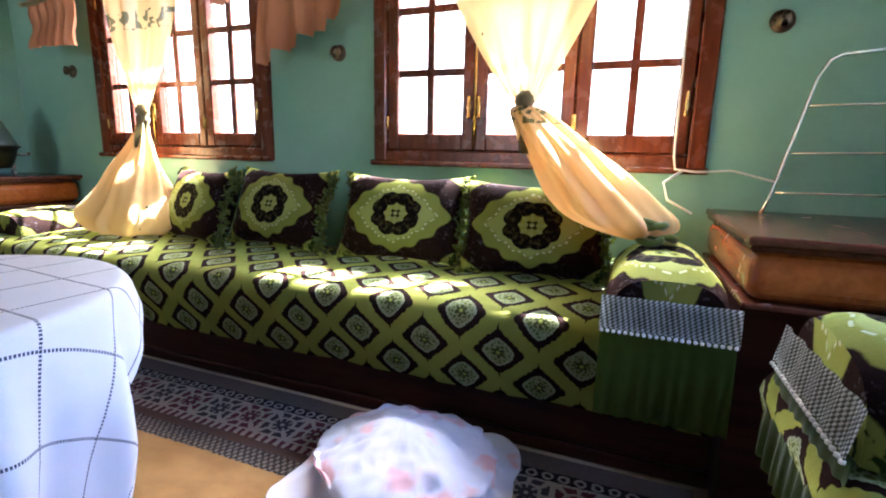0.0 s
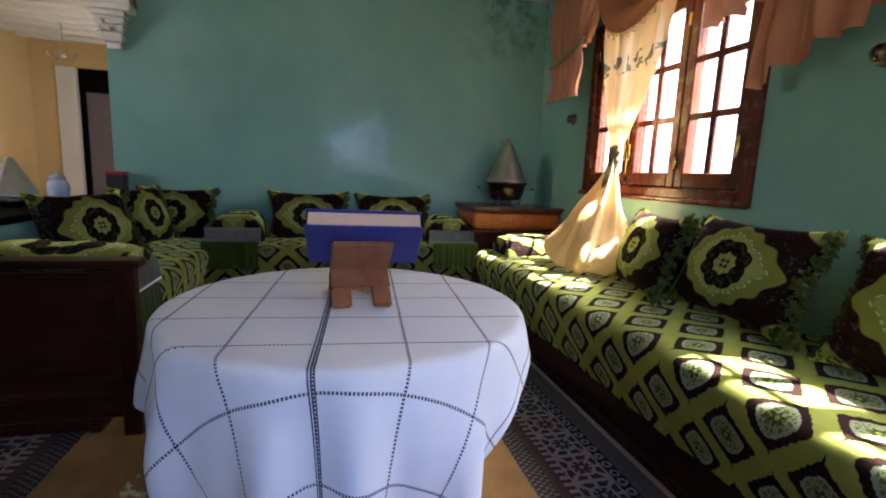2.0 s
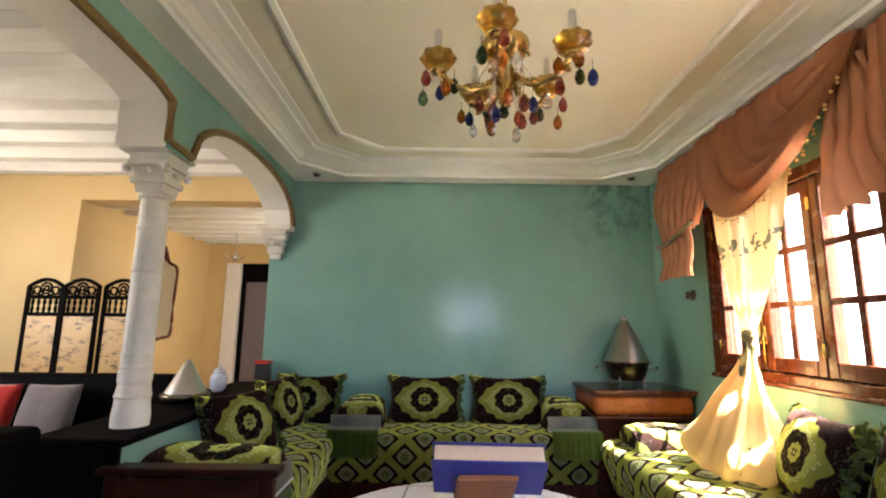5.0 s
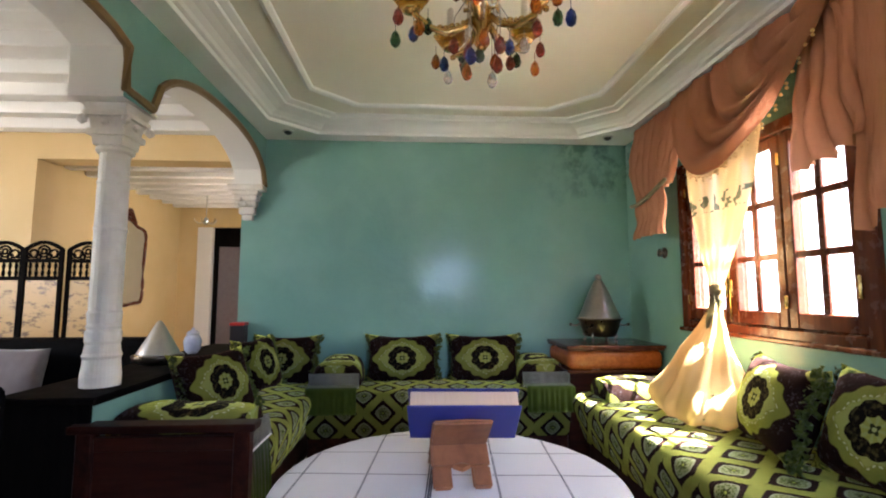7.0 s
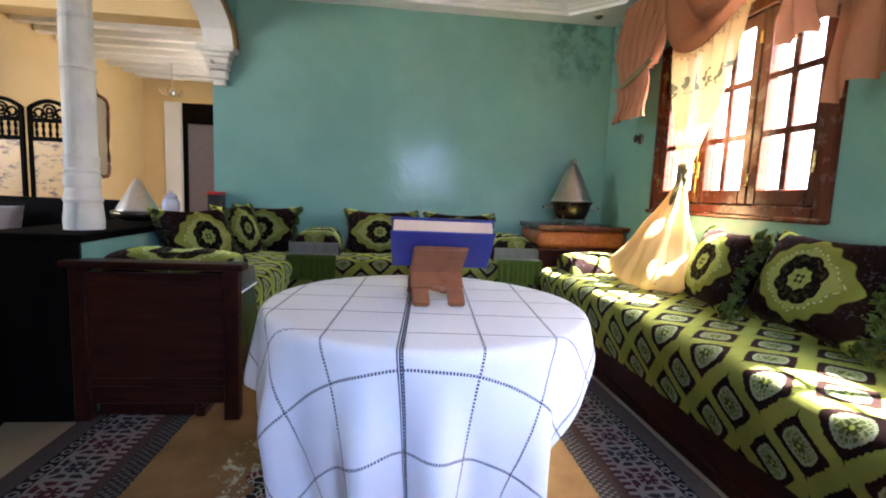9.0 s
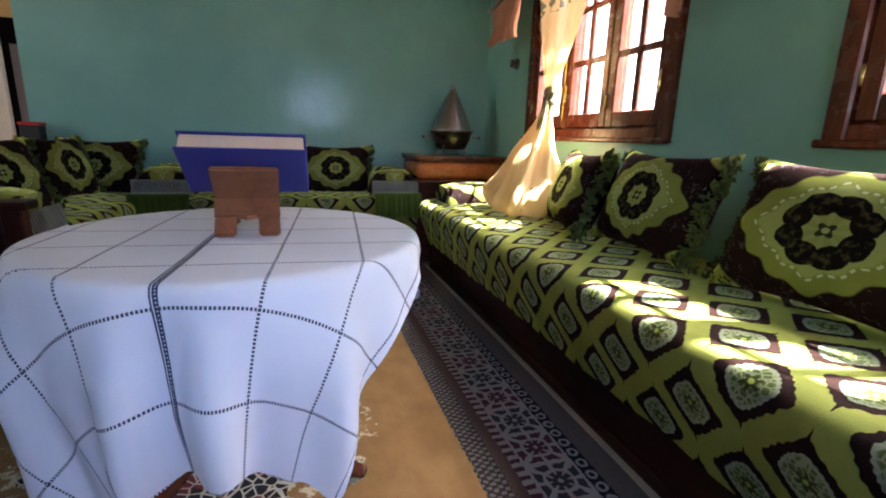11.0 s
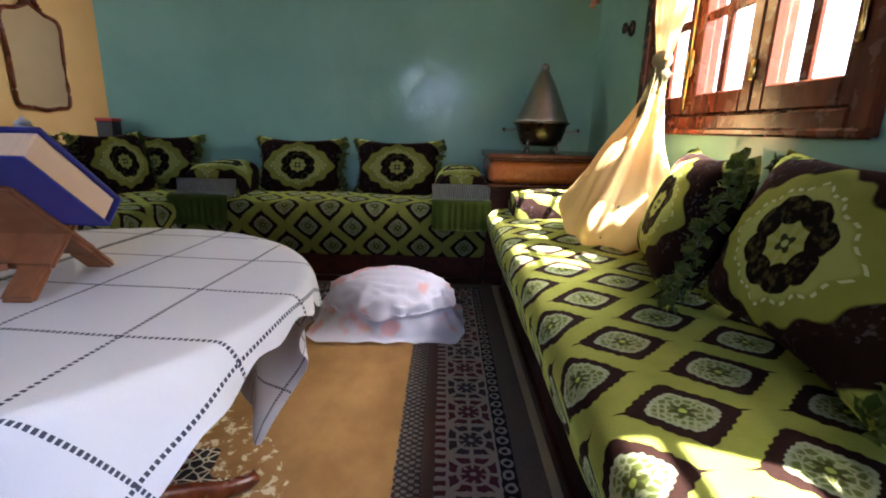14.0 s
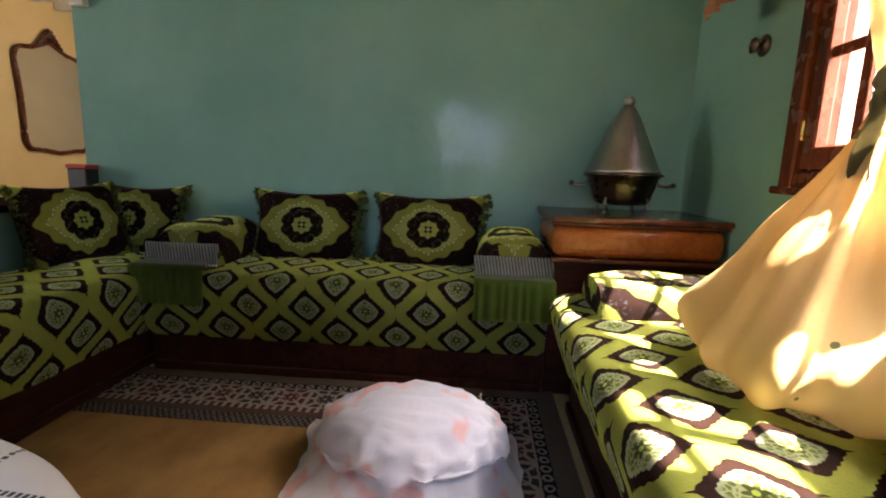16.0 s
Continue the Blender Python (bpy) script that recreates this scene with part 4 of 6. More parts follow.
# ---- sofas ----
def sofa(name, length, at, turn, label, base_mat, depth=0.78, back=0.0, drop=0.37):
    """A low bench sofa: wooden plinth and a mattress in a patterned cover. Local x along it, its front towards -y, its back at y = 0."""
    s = thing(name, at, label, "sofa", turn=turn)
    L = length
    d = depth
    part("wooden_base", boxes((0.02, -d + 0.15, 0.0, L - 0.02, -0.02, 0.23)), base_mat, s)
    part("front_board", boxes((0.0, -d + 0.12, 0.052, L, -d + 0.149, 0.24), bevel=0.006), base_mat, s)
    part("skirting", boxes((0.0, -d + 0.105, 0.0, L, -d + 0.149, 0.05), bevel=0.006), base_mat, s)
    # section of the cover from the back to the hem
    sec = [(-0.01, 0.50), (-0.02, 0.555)] + [(-0.02 - (d - 0.09) * k / 8, 0.562 + 0.014 * math.sin(math.pi * k / 8)) for k in range(1, 9)]
    sec += [(-d + 0.052, 0.557), (-d + 0.027, 0.545), (-d + 0.010, 0.522), (-d, 0.49)] + [(-d + 0.10 * (k / 7) ** 1.2, 0.49 - (0.49 - 0.575 + drop) * k / 7) for k in range(1, 8)]
    arcs = [0.0]
    for (a, b), (c, e) in zip(sec, sec[1:]):
        arcs.append(arcs[-1] + math.hypot(c - a, e - b))
    n = len(sec) - 1

    def pt(u, v):
        k = round(v * n)
        y, z = sec[k]
        x = L * u
        f = k / n
        w = 0.010 * wob(x * 2.1 + at[0], f * 3.0, 1.3) + 0.005 * wob(x * 7, f * 8, 4)
        ripple = 0.006 * math.sin(x * 21 + 2 * wob(x, 0.3)) * max(0, f - 0.6) * 2
        return (x, y - (ripple + w * 0.6) * (f > 0.5), z + w * (0.1 < f < 0.62) + 0.008 * wob(x * 3.3, 7.7) * (f > 0.97))

    cover = grid(pt, max(8, int(L * 26)), n, lambda u, v: (L * u, arcs[round(v * n)] + 0.05))
    for e in (0.0, L):
        layer = cover.loops.layers.uv.verify()
        fc = cover.faces.new([cover.verts.new((e, y, z)) for y, z in sec])
        for lp in fc.loops:
            lp[layer].uv = (lp.vert.co.y, lp.vert.co.z)
    part("mattress_cover", cover, VELVET, s, "lime green velvet cover with dark medallions")
    return s


sofa("sofa", 4.06, (-3.46, YN - 0.01, 0), 0, "long low lime and brown velvet bench sofa on mahogany plinth", W_BASE, 0.80)
sofa("sofa", 2.02, (XW + 0.01, -0.22, 0), 90, "low lime and brown velvet bench sofa under the teal wall", W_BASEY, 0.66)
sofa("sofa", 2.13, (-2.03, YS + 0.015, 0), 180, "low lime and brown velvet corner sofa along the low wall", W_BASE, 0.60)
sofa("sofa", 1.9, (XE - 0.01, 1.68, 0), -90, "low lime and brown velvet sofa beside the corner chest", W_BASEY, 1.0)


# ---- cushions ----
def cushion_mesh(w, h, t, pinch=0.15):
    def surf(sign):
        def f(u, v):
            a, b = 2 * u - 1, 2 * v - 1
            body = (max(0, 1 - abs(a) ** 2.6) * max(0, 1 - abs(b) ** 2.6)) ** 0.5
            k = 1 - pinch * (1 - b * b) * abs(a) ** 3
            q = 1 - pinch * (1 - a * a) * abs(b) ** 3
            crease = 0.012 * wob(a * 3 + w * 9, b * 3, h * 31)
            return (a * w / 2 * k, sign * (t / 2 * body + 0.004) + crease * body, b * h / 2 * q)
        return f
    bm = bmesh.new()
    uvf = lambda u, v: (2 * u - 1, 2 * v - 1)
    grid(surf(-1), 16, 14, uvf, bm)
    grid(surf(1), 16, 14, uvf, bm)
    bmesh.ops.remove_doubles(bm, verts=bm.verts, dist=0.0085)
    return bm


def cushion(at, yaw, lean, w=0.62, h=0.44, t=0.17, tufts=True, label="plump velvet cushion with a lime blossom on dark brown"):
    c = thing("cushion", at, label, "cushion", "sofa cushions")
    c.matrix_basis = Matrix.Translation(at) @ pose(0, 0, 0, 0, 0, yaw) @ pose(0, 0, 0, -lean, 0, 0)
    ob = part("pillow", cushion_mesh(w, h, t), CUSHION, c)
    if tufts:
        rnd = random.Random(int(at[0] * 1000) + 7)
        for side in (-1, 1):
            wide = 1.0 if side > 0 else 0.5
            bm = bmesh.new()
            for i in range(120):
                z = -h * 0.46 + h * 0.90 * (i + rnd.random()) / 120
                k = 1 - 0.15 * (1 - (2 * z / h) ** 2)
                root = Vector((side * (w / 2 * k - 0.028 + 0.048 * wide * rnd.random()), rnd.uniform(-0.035, 0.01), z))
                go = Vector((side * rnd.uniform(-0.1, 0.7), rnd.uniform(-0.9, 0.3), rnd.uniform(-0.6, 0.6))).normalized() * rnd.uniform(0.022, 0.038) * wide
                across = go.cross(Vector((rnd.uniform(-1, 1), 0.4, rnd.uniform(-1, 1)))).normalized() * rnd.uniform(0.014, 0.022) * (0.5 + 0.5 * wide)
                lift = go.cross(across).normalized() * 0.010
                row = [root, root + go * 0.45 + across + lift, root + go * 0.55 - lift * 0.4, root + go * 0.45 - across + lift, root + go * 0.95 + across * 0.5 - lift, root + go * 1.05, root + go * 0.95 - across * 0.5 - lift]
                vs = [bm.verts.new(p) for p in row]
                for q in ((0, 1, 2), (0, 2, 3), (1, 4, 5, 2), (2, 5, 6, 3)):
                    bm.faces.new([vs[j] for j in q])
            bmesh.ops.solidify(bm, geom=list(bm.faces), thickness=0.0015)
            tagged(part("tufted_edge", bm, TUFT if side > 0 else TUFTDARK, c, "edging of small green felt petals"), kind="stuff")
    return c


# along the windows
for x, yaw, z in ((-2.07, -16, 0.77), (-1.485, -6, 0.785), (-0.755, 3, 0.78), (-0.115, 6, 0.77)):
    cushion((x, YN - 0.285, z + 0.012), yaw, 20, 0.69, 0.455, 0.19)
# under the west wall and in its corner
for y, yaw in ((0.49, 90), (1.19, 90)):
    cushion((XW + 0.19, y, 0.745), yaw, 14, 0.66)
cushion((XW + 0.20, -0.50, 0.745), 84, 14, 0.60)
# along the low wall
cushion((-3.62, YS + 0.17, 0.76), 168, 18, 0.55)
cushion((-2.78, YS + 0.20, 0.765), 155, 22, 0.55)
# on the far sofa
cushion((1.42, 0.9, 0.76), -90, 16)


def arm_cushion(at, turn, w=0.37, d=0.56, lace=True, height=0.20, skirt=0.26, over=0.0):
    """A square end bolster with a crochet strip and a pleated skirt over its front. Local x along the sofa, its front towards -y."""
    a = thing("arm_bolster", at, "square velvet end bolster with crochet strip and lime skirt", "bolster", "sofa end bolsters", turn)
    rx, rz = w / 2, height

    def f(u, v):
        th = math.pi * u
        end = 1 - 0.16 * max(0.0, (v - 0.72) / 0.28) ** 2 - 0.10 * max(0.0, (0.2 - v) / 0.2) ** 2
        x = -math.copysign(abs(math.cos(th)) ** 0.62, math.cos(th)) * rx * (0.4 + 0.6 * end) * (1 - 0.06 * math.sin(th) ** 2)
        z = 0.004 + rz * 1.08 * abs(math.sin(th)) ** 0.72 * end + 0.014 * wob(u * 4, v * 4, at[0])
        return (x, -d * v, z)

    bm = grid(f, 18, 12, lambda u, v: (2 * u - 1, 2.0 * v - 1.15))
    layer = bm.loops.layers.uv.verify()
    for y in (0.0, -d):
        loop = [bm.verts.new((f(i / 18, -y / d)[0], y, f(i / 18, -y / d)[2])) for i in range(19)]
        fc = bm.faces.new(loop)
        for lp in fc.loops:
            lp[layer].uv = (lp.vert.co.x / rx, lp.vert.co.z / rz * 0.6 - 1.1)
    part("bolster", bm, ARMPAD, a)
    if lace:
        bm = grid(lambda u, v: ((u - 0.5) * w * 1.02, -d - 0.012 - 0.018 * v + 0.004 * math.sin(u * 30), rz * 0.62 - 0.10 * v), 24, 4, lambda u, v: (u * w, v * 0.1))
        bmesh.ops.solidify(bm, geom=list(bm.faces), thickness=0.006)
        part("crochet_strip", bm, LACE, a, "grey crochet strip with a beaded edge")
        bm = bmesh.new()
        for i in range(22):
            bmesh.ops.create_icosphere(bm, subdivisions=1, radius=0.0065, matrix=Matrix.Translation(((i + 0.5) / 22 * w * 1.02 - w * 0.51, -d - 0.032, rz * 0.62 - 0.106)))
        tagged(part("bead_fringe", bm, WHITECORD, a), kind="stuff")
        def fall(u, v):
            s = v * (over + skirt)
            ahead, down = min(s, over), max(0.0, s - over)
            pleat = 0.008 * math.sin(u * 55 + 3 * wob(u * 5, 0)) * v
            return ((u - 0.5) * w, -d - 0.016 - ahead - 0.02 * (1 - (1 - v) ** 2) + pleat, rz * 0.62 - 0.10 + (0.012 if over else 0.0) - down + (abs(pleat) if ahead < over else 0.0))

        bm = grid(fall, 40, 14)
        bmesh.ops.solidify(bm, geom=list(bm.faces), thickness=0.004)
        part("skirt", bm, SKIRT, a, "pleated lime cotton skirt")
    return a


arm_cushion((0.40, YN - 0.28, 0.565), 0, 0.37, 0.58, skirt=0.28)
arm_cushion((-3.25, YN - 0.06, 0.565), 0, 0.36, 0.62, lace=False, height=0.13)
arm_cushion((XW + 0.04, 1.635, 0.565), 90, 0.37, 0.50, skirt=0.19, over=0.125)
arm_cushion((XW + 0.04, -0.025, 0.565), 90, 0.38, 0.50, skirt=0.19, over=0.125)
arm_cushion((-2.24, YS + 0.03, 0.565), 180, 0.40, 0.575, skirt=0.30)
arm_cushion((XE - 0.55, 1.42, 0.565), -90, 0.45, 0.42)

# wooden end panel of the corner sofa
ep = thing("sofa_end_panel", (-2.0, -0.46, 0), "dark mahogany panelled end of the corner sofa", "sofa end")
part("panel", boxes((-0.03, -0.33, 0.15, -0.008, 0.33, 0.70)), W_BASEY, ep)
for y in (-0.325, 0.325):
    part("post", boxes((-0.045, y - 0.035, 0.0, 0.012, y + 0.035, 0.72), bevel=0.006), W_BASE, ep)
part("top_rail", boxes((-0.07, -0.385, 0.72, 0.035, 0.385, 0.755), bevel=0.010, seg=2), W_BASEY, ep)
part("bottom_rail", boxes((-0.04, -0.29, 0.09, 0.006, 0.29, 0.17), bevel=0.005), W_BASEY, ep)
part("upper_molding", boxes((-0.012, -0.29, 0.64, 0.004, 0.29, 0.70), bevel=0.004), W_BASEY, ep)
part("lower_molding", boxes((-0.012, -0.29, 0.172, 0.004, 0.29, 0.21), bevel=0.004), W_BASEY, ep)


# ---- corner chests ----
def chest(at, turn, w, d, label):
    c = thing("corner_chest", at, label, "chest", "corner chests", turn)
    part("body", boxes((-w / 2, 0.02, 0.0, w / 2, d, 0.68), bevel=0.006), W_BASE, c)
    part("top", boxes((-w / 2 - 0.015, -0.035, 0.868, w / 2 + 0.01, d, 0.895), bevel=0.009, seg=2), W_TOP, c)
    part("molding", boxes((-w / 2 - 0.006, -0.02, 0.850, w / 2 + 0.004, d, 0.868), (-w / 2 - 0.008, -0.022, 0.68, w / 2 + 0.004, d, 0.70), bevel=0.005), W_TOP, c)
    part("drawer_front", boxes((-w / 2, -0.012, 0.70, w / 2, d, 0.85), bevel=0.06, seg=6), W_CHEST, c, "polished orange wood front with a rounded edge")
    return c


chest((-3.60, 2.20, 0), 90, 0.78, 0.56, "polished orange wooden corner chest with a dark top")
chest((1.12, 1.80, 0), 0, 1.04, 0.79, "polished orange wooden corner chest with a dark top beside the sofa")


# ---- steamer pot with a conical lid ----
def steamer(at, k=1.0):
    p = thing("couscous_steamer", at, "hammered silver pot with tall conical lid on the chest", "pot")
    part("bowl", lathe([(0.085 * k, 0.045), (0.118 * k, 0.05), (0.132 * k, 0.075), (0.148 * k, 0.13), (0.160 * k, 0.18), (0.180 * k, 0.192), (0.180 * k, 0.20), (0.15 * k, 0.202)], 36), DARKMETAL, p, "dark engraved metal bowl", True)
    part("lid", lathe([(0.165 * k, 0.202), (0.162 * k, 0.215), (0.150 * k, 0.24), (0.115 * k, 0.33), (0.078 * k, 0.425), (0.040 * k, 0.505), (0.020 * k, 0.53)], 36), SILVER, p, "hammered silver conical lid", True)
    part("knob", lathe([(0.012, 0.53), (0.024, 0.535), (0.030, 0.55), (0.024, 0.566), (0.008, 0.574), (0.003, 0.578)], 16), SILVER, p, smooth=True)
    for s in (-1, 1):
        handle = part("side_handle", tube([(0.0, s * 0.155 * k, 0.155), (0.0, s * 0.185 * k, 0.142), (0.0, s * 0.215 * k, 0.140), (0.0, s * 0.235 * k, 0.146)], 0.0075, 8), SILVER, p, smooth=True)
        part("handle_knob", lathe([(0.002, -0.013), (0.012, -0.006), (0.012, 0.006), (0.002, 0.013)], 10, None, (0.0, s * 0.238 * k, 0.148)), DARKMETAL, handle, smooth=True)
    for i in range(4):
        a = math.tau * (i / 4 + 0.125)
        part("foot", tube([(r * k * math.cos(a), r * k * math.sin(a), z) for r, z in ((0.110, 0.075), (0.132, 0.082), (0.142, 0.064), (0.128, 0.044), (0.120, 0.028), (0.130, 0.013), (0.140, 0.010))], 0.009, 8), SILVER, p, smooth=True)
    return p


steamer((-3.86, 2.175, 0.895), 1.06)


# ---- round table, its cloth, book stand and book ----
TX, TY, TZ, TR = -1.39, 0.718, 0.732, 0.524
tb = thing("round_table", (TX, TY, 0), "round wooden pedestal table with curved feet under white cloth", "table")
part("tabletop", lathe([(0.45, TZ - 0.06), (0.495, TZ - 0.055), (0.505, TZ - 0.03), (0.50, TZ - 0.012), (0.48, TZ - 0.006)], 48), W_STAND, tb)
part("pedestal", lathe([(0.10, 0.10), (0.105, 0.16), (0.07, 0.20), (0.055, 0.30), (0.075, 0.42), (0.06, 0.52), (0.09, 0.60), (0.16, 0.655)], 20), W_STAND, tb, smooth=True)
for i in range(4):
    a = math.tau * (i / 4) + 2.45
    ca, sa = math.cos(a), math.sin(a)
    pts = [(r * ca, r * sa, z) for r, z in ((0.06, 0.16), (0.14, 0.15), (0.24, 0.105), (0.33, 0.055), (0.40, 0.036), (0.43, 0.042))]
    part("foot", tube(pts, 0.034, 8, taper=0.6), W_WINDOW, tb, smooth=True)



def cloth_point(u, v):
    """The tablecloth at fabric place (u, v) metres from the table's middle."""
    r, a = math.hypot(u, v), math.atan2(v, u)
    over = r - TR
    if over <= 0:
        return (u, v, TZ + 0.002 * wob(u * 5, v * 5))
    fold = math.sin(a * 13 + 1.2 * math.sin(a * 3)) * 0.45 + math.sin(a * 23 + 0.7) * 0.22 + 0.3 * wob(u * 4, v * 4)
    bend = 0.035
    t = min(over / (bend * 1.57), 1.0)
    out = bend * math.sin(t * 1.5708)
    down = bend * (1 - math.cos(t * 1.5708)) + max(0.0, over - bend * 1.57)
    rr = TR + out * 0.6 + fold * 0.078 * min(1.0, (down / 0.40)) + 0.02 * min(1, down / 0.2) - 0.16 * max(0.0, down - 0.28)
    return (rr * math.cos(a), rr * math.sin(a), max(0.03, TZ - down))


def hem(a):
    """How far the oblong cloth reaches from the table's middle in direction a; its corners hang lowest."""
    ca, sa = math.cos(a), math.sin(a)
    reach = [0.99 / ca if ca > 0 else 1.04 / -ca if ca < 0 else 9.0, 0.585 / sa if sa > 0 else 0.77 / -sa if sa < 0 else 9.0]
    return min(reach) + 0.008 * math.sin(a * 27)


def fabric(i, j):
    a = math.tau * i
    r = hem(a) * j
    return r * math.cos(a), r * math.sin(a)


tc = thing("tablecloth", (TX, TY, 0.004), "white cotton tablecloth with embroidered dark lines hanging in folds", "tablecloth", "", -4.5)
part("cloth", grid(lambda i, j: cloth_point(*fabric(i, j)), 192, 48, fabric, wrap=True), TCLOTH, tc)

# folding book stand
bs = thing("book_stand", (-1.40, 0.745, 0.738), "carved walnut folding book stand on the tablecloth", "book stand", "", 3)


def board(sign, top):
    """One board of the stand: two legs below, a rounded rest above, leaning across the other board."""
    bm = bmesh.new()
    lean = radians(49)
    for (y0, y1, s0, s1) in ((-0.088, -0.03, -0.146, -0.075), (0.03, 0.088, -0.146, -0.075), (-0.09, 0.09, -0.08, top)):
        r = bmesh.ops.create_cube(bm, size=1.0, matrix=Matrix.LocRotScale((0, (y0 + y1) / 2, (s0 + s1) / 2), None, (0.016, y1 - y0, s1 - s0)))
        bmesh.ops.bevel(bm, geom=list({e for v in r["verts"] for e in v.link_edges}), offset=0.006, segments=2, affect="EDGES")
    bm2 = Matrix.Translation((0, 0, 0.100)) @ Matrix.Rotation(sign * lean, 4, "Y")
    bmesh.ops.transform(bm, matrix=bm2, verts=bm.verts)
    return bm


part("rest_board", board(1, 0.15), W_STAND, bs)
part("cross_board", board(-1, 0.08), W_STAND, bs)
part("carved_boss", lathe([(0.0, -0.01), (0.026, -0.006), (0.026, 0.006), (0.0, 0.01)], 4, None, (0.075, 0, 0.055)), W_STAND, bs)

bk = thing("book", (-1.46, 0.75, 0.95), "thick blue clothbound book lying closed on the stand", "book")
bk.matrix_basis = Matrix.Translation((-1.337, 0.755, 0.945)) @ pose(0, 0, 0, 0, 0, -3) @ pose(0, 0, 0, 0, -42, 0)
part("back_cover", boxes((-0.095, -0.165, -0.030, 0.095, 0.165, -0.024), bevel=0.002), BOOKBLUE, bk)
part("front_cover", boxes((-0.095, -0.165, 0.024, 0.095, 0.165, 0.030), bevel=0.002), BOOKBLUE, bk)
part("spine", boxes((-0.099, -0.165, -0.030, -0.0955, 0.165, 0.030), bevel=0.001), BOOKBLUE, bk)
part("page_block", boxes((-0.092, -0.158, -0.0238, 0.089, 0.158, 0.0238), bevel=0.003), PAGES, bk, "cream page block")


# ---- plastic bags ----
def bag(at, w, d, h, seed, label, peak=0.0, turn=0.0):
    """A filled bag: a puffed crown over a crimped rim, its loose film spread on the floor in corners."""
    b = thing("plastic_bag", at, label, "bag", "plastic bags", turn)

    def f(u, v):
        a = math.tau * u
        ca, sa = math.cos(a), math.sin(a)
        crimp = 0.05 * abs(wob(ca * 4.5, sa * 4.5, seed)) - 0.012 + 0.010 * math.sin(a * 19 + seed + 4 * wob(ca * 2, sa * 2, seed))
        corner = abs(math.sin(2 * a + 0.25 * wob(ca, sa, seed))) ** 4
        if v < 0.4:
            k = v / 0.4
            r = (1.16 + 0.46 * corner * (0.75 + 0.8 * wob(ca * 1.3, sa * 1.3, seed + 5))) * (1 - k) ** 1.3 + (0.94 + crimp) * (1 - (1 - k) ** 1.3)
            r += 0.05 * wob(ca * 3, sa * 3, k * 2 + seed) * (1 - k) + 0.025 * math.sin(a * 17 + seed) * k * (1 - k) * 4
            z = 0.005 + h * 0.38 * k ** 1.5 + 0.010 * abs(math.sin(a * 9 + seed)) * (1 - k)
        elif v < 0.52:
            k = (v - 0.4) / 0.12
            r = 0.94 + crimp + 0.06 * math.sin(k * 2.2) + crimp * k
            z = h * (0.38 + 0.10 * k + 0.22 * wob(ca * 2.4, sa * 2.4, seed + 1))
        else:
            k = (v - 0.52) / 0.48
            dome = math.cos(k * math.pi / 2) ** 0.72 if k < 1 else 0.0
            r = (0.94 + crimp * 2 * (1 - k) + 0.06 * math.sin(2.2)) * (dome * (1 - peak) + (1 - k) ** 0.85 * peak)
            r *= 1 + 0.10 * wob(ca * 2.2, sa * 2.2, k * 3 + seed) - 0.07 * abs(wob(ca * 5 + k, sa * 5, k * 4 + seed))
            z = h * (0.48 + 0.52 * (math.sin(k * math.pi / 2) * (1 - peak) + k * peak)) + h * (0.10 * wob(ca * 2 * (1 - k), sa * 2 * (1 - k), seed + 2) - 0.10 * abs(wob(ca * 5 * (1 - k), sa * 5 * (1 - k), seed + 6)))
        return (w / 2 * r * ca, d / 2 * r * sa, z)

    part("film", grid(f, 120, 44, wrap=True), PLASTIC, b, "milky translucent film with pink print")
    rnd = random.Random(seed)
    for i in range(5):
        bm = bmesh.new()
        bmesh.ops.create_icosphere(bm, subdivisions=2, radius=1.0, matrix=Matrix.LocRotScale((rnd.uniform(-0.16, 0.16) * w, rnd.uniform(-0.18, 0.18) * d, h * 0.34), Euler((0, 0, rnd.random() * 3)), (w * 0.22, d * 0.2, h * 0.30)))
        part("parcel", bm, GOODS, b, "wrapped goods inside", True)
    return b


bag((-2.93, 1.25, 0.018), 0.50, 0.70, 0.285, 3, "milky plastic bag lying on the rug, filled and knotted")
bag((-0.36, 1.54, 0.018), 0.62, 0.56, 0.205, 8, "tall milky plastic bag with pink print on the rug", 0.92)


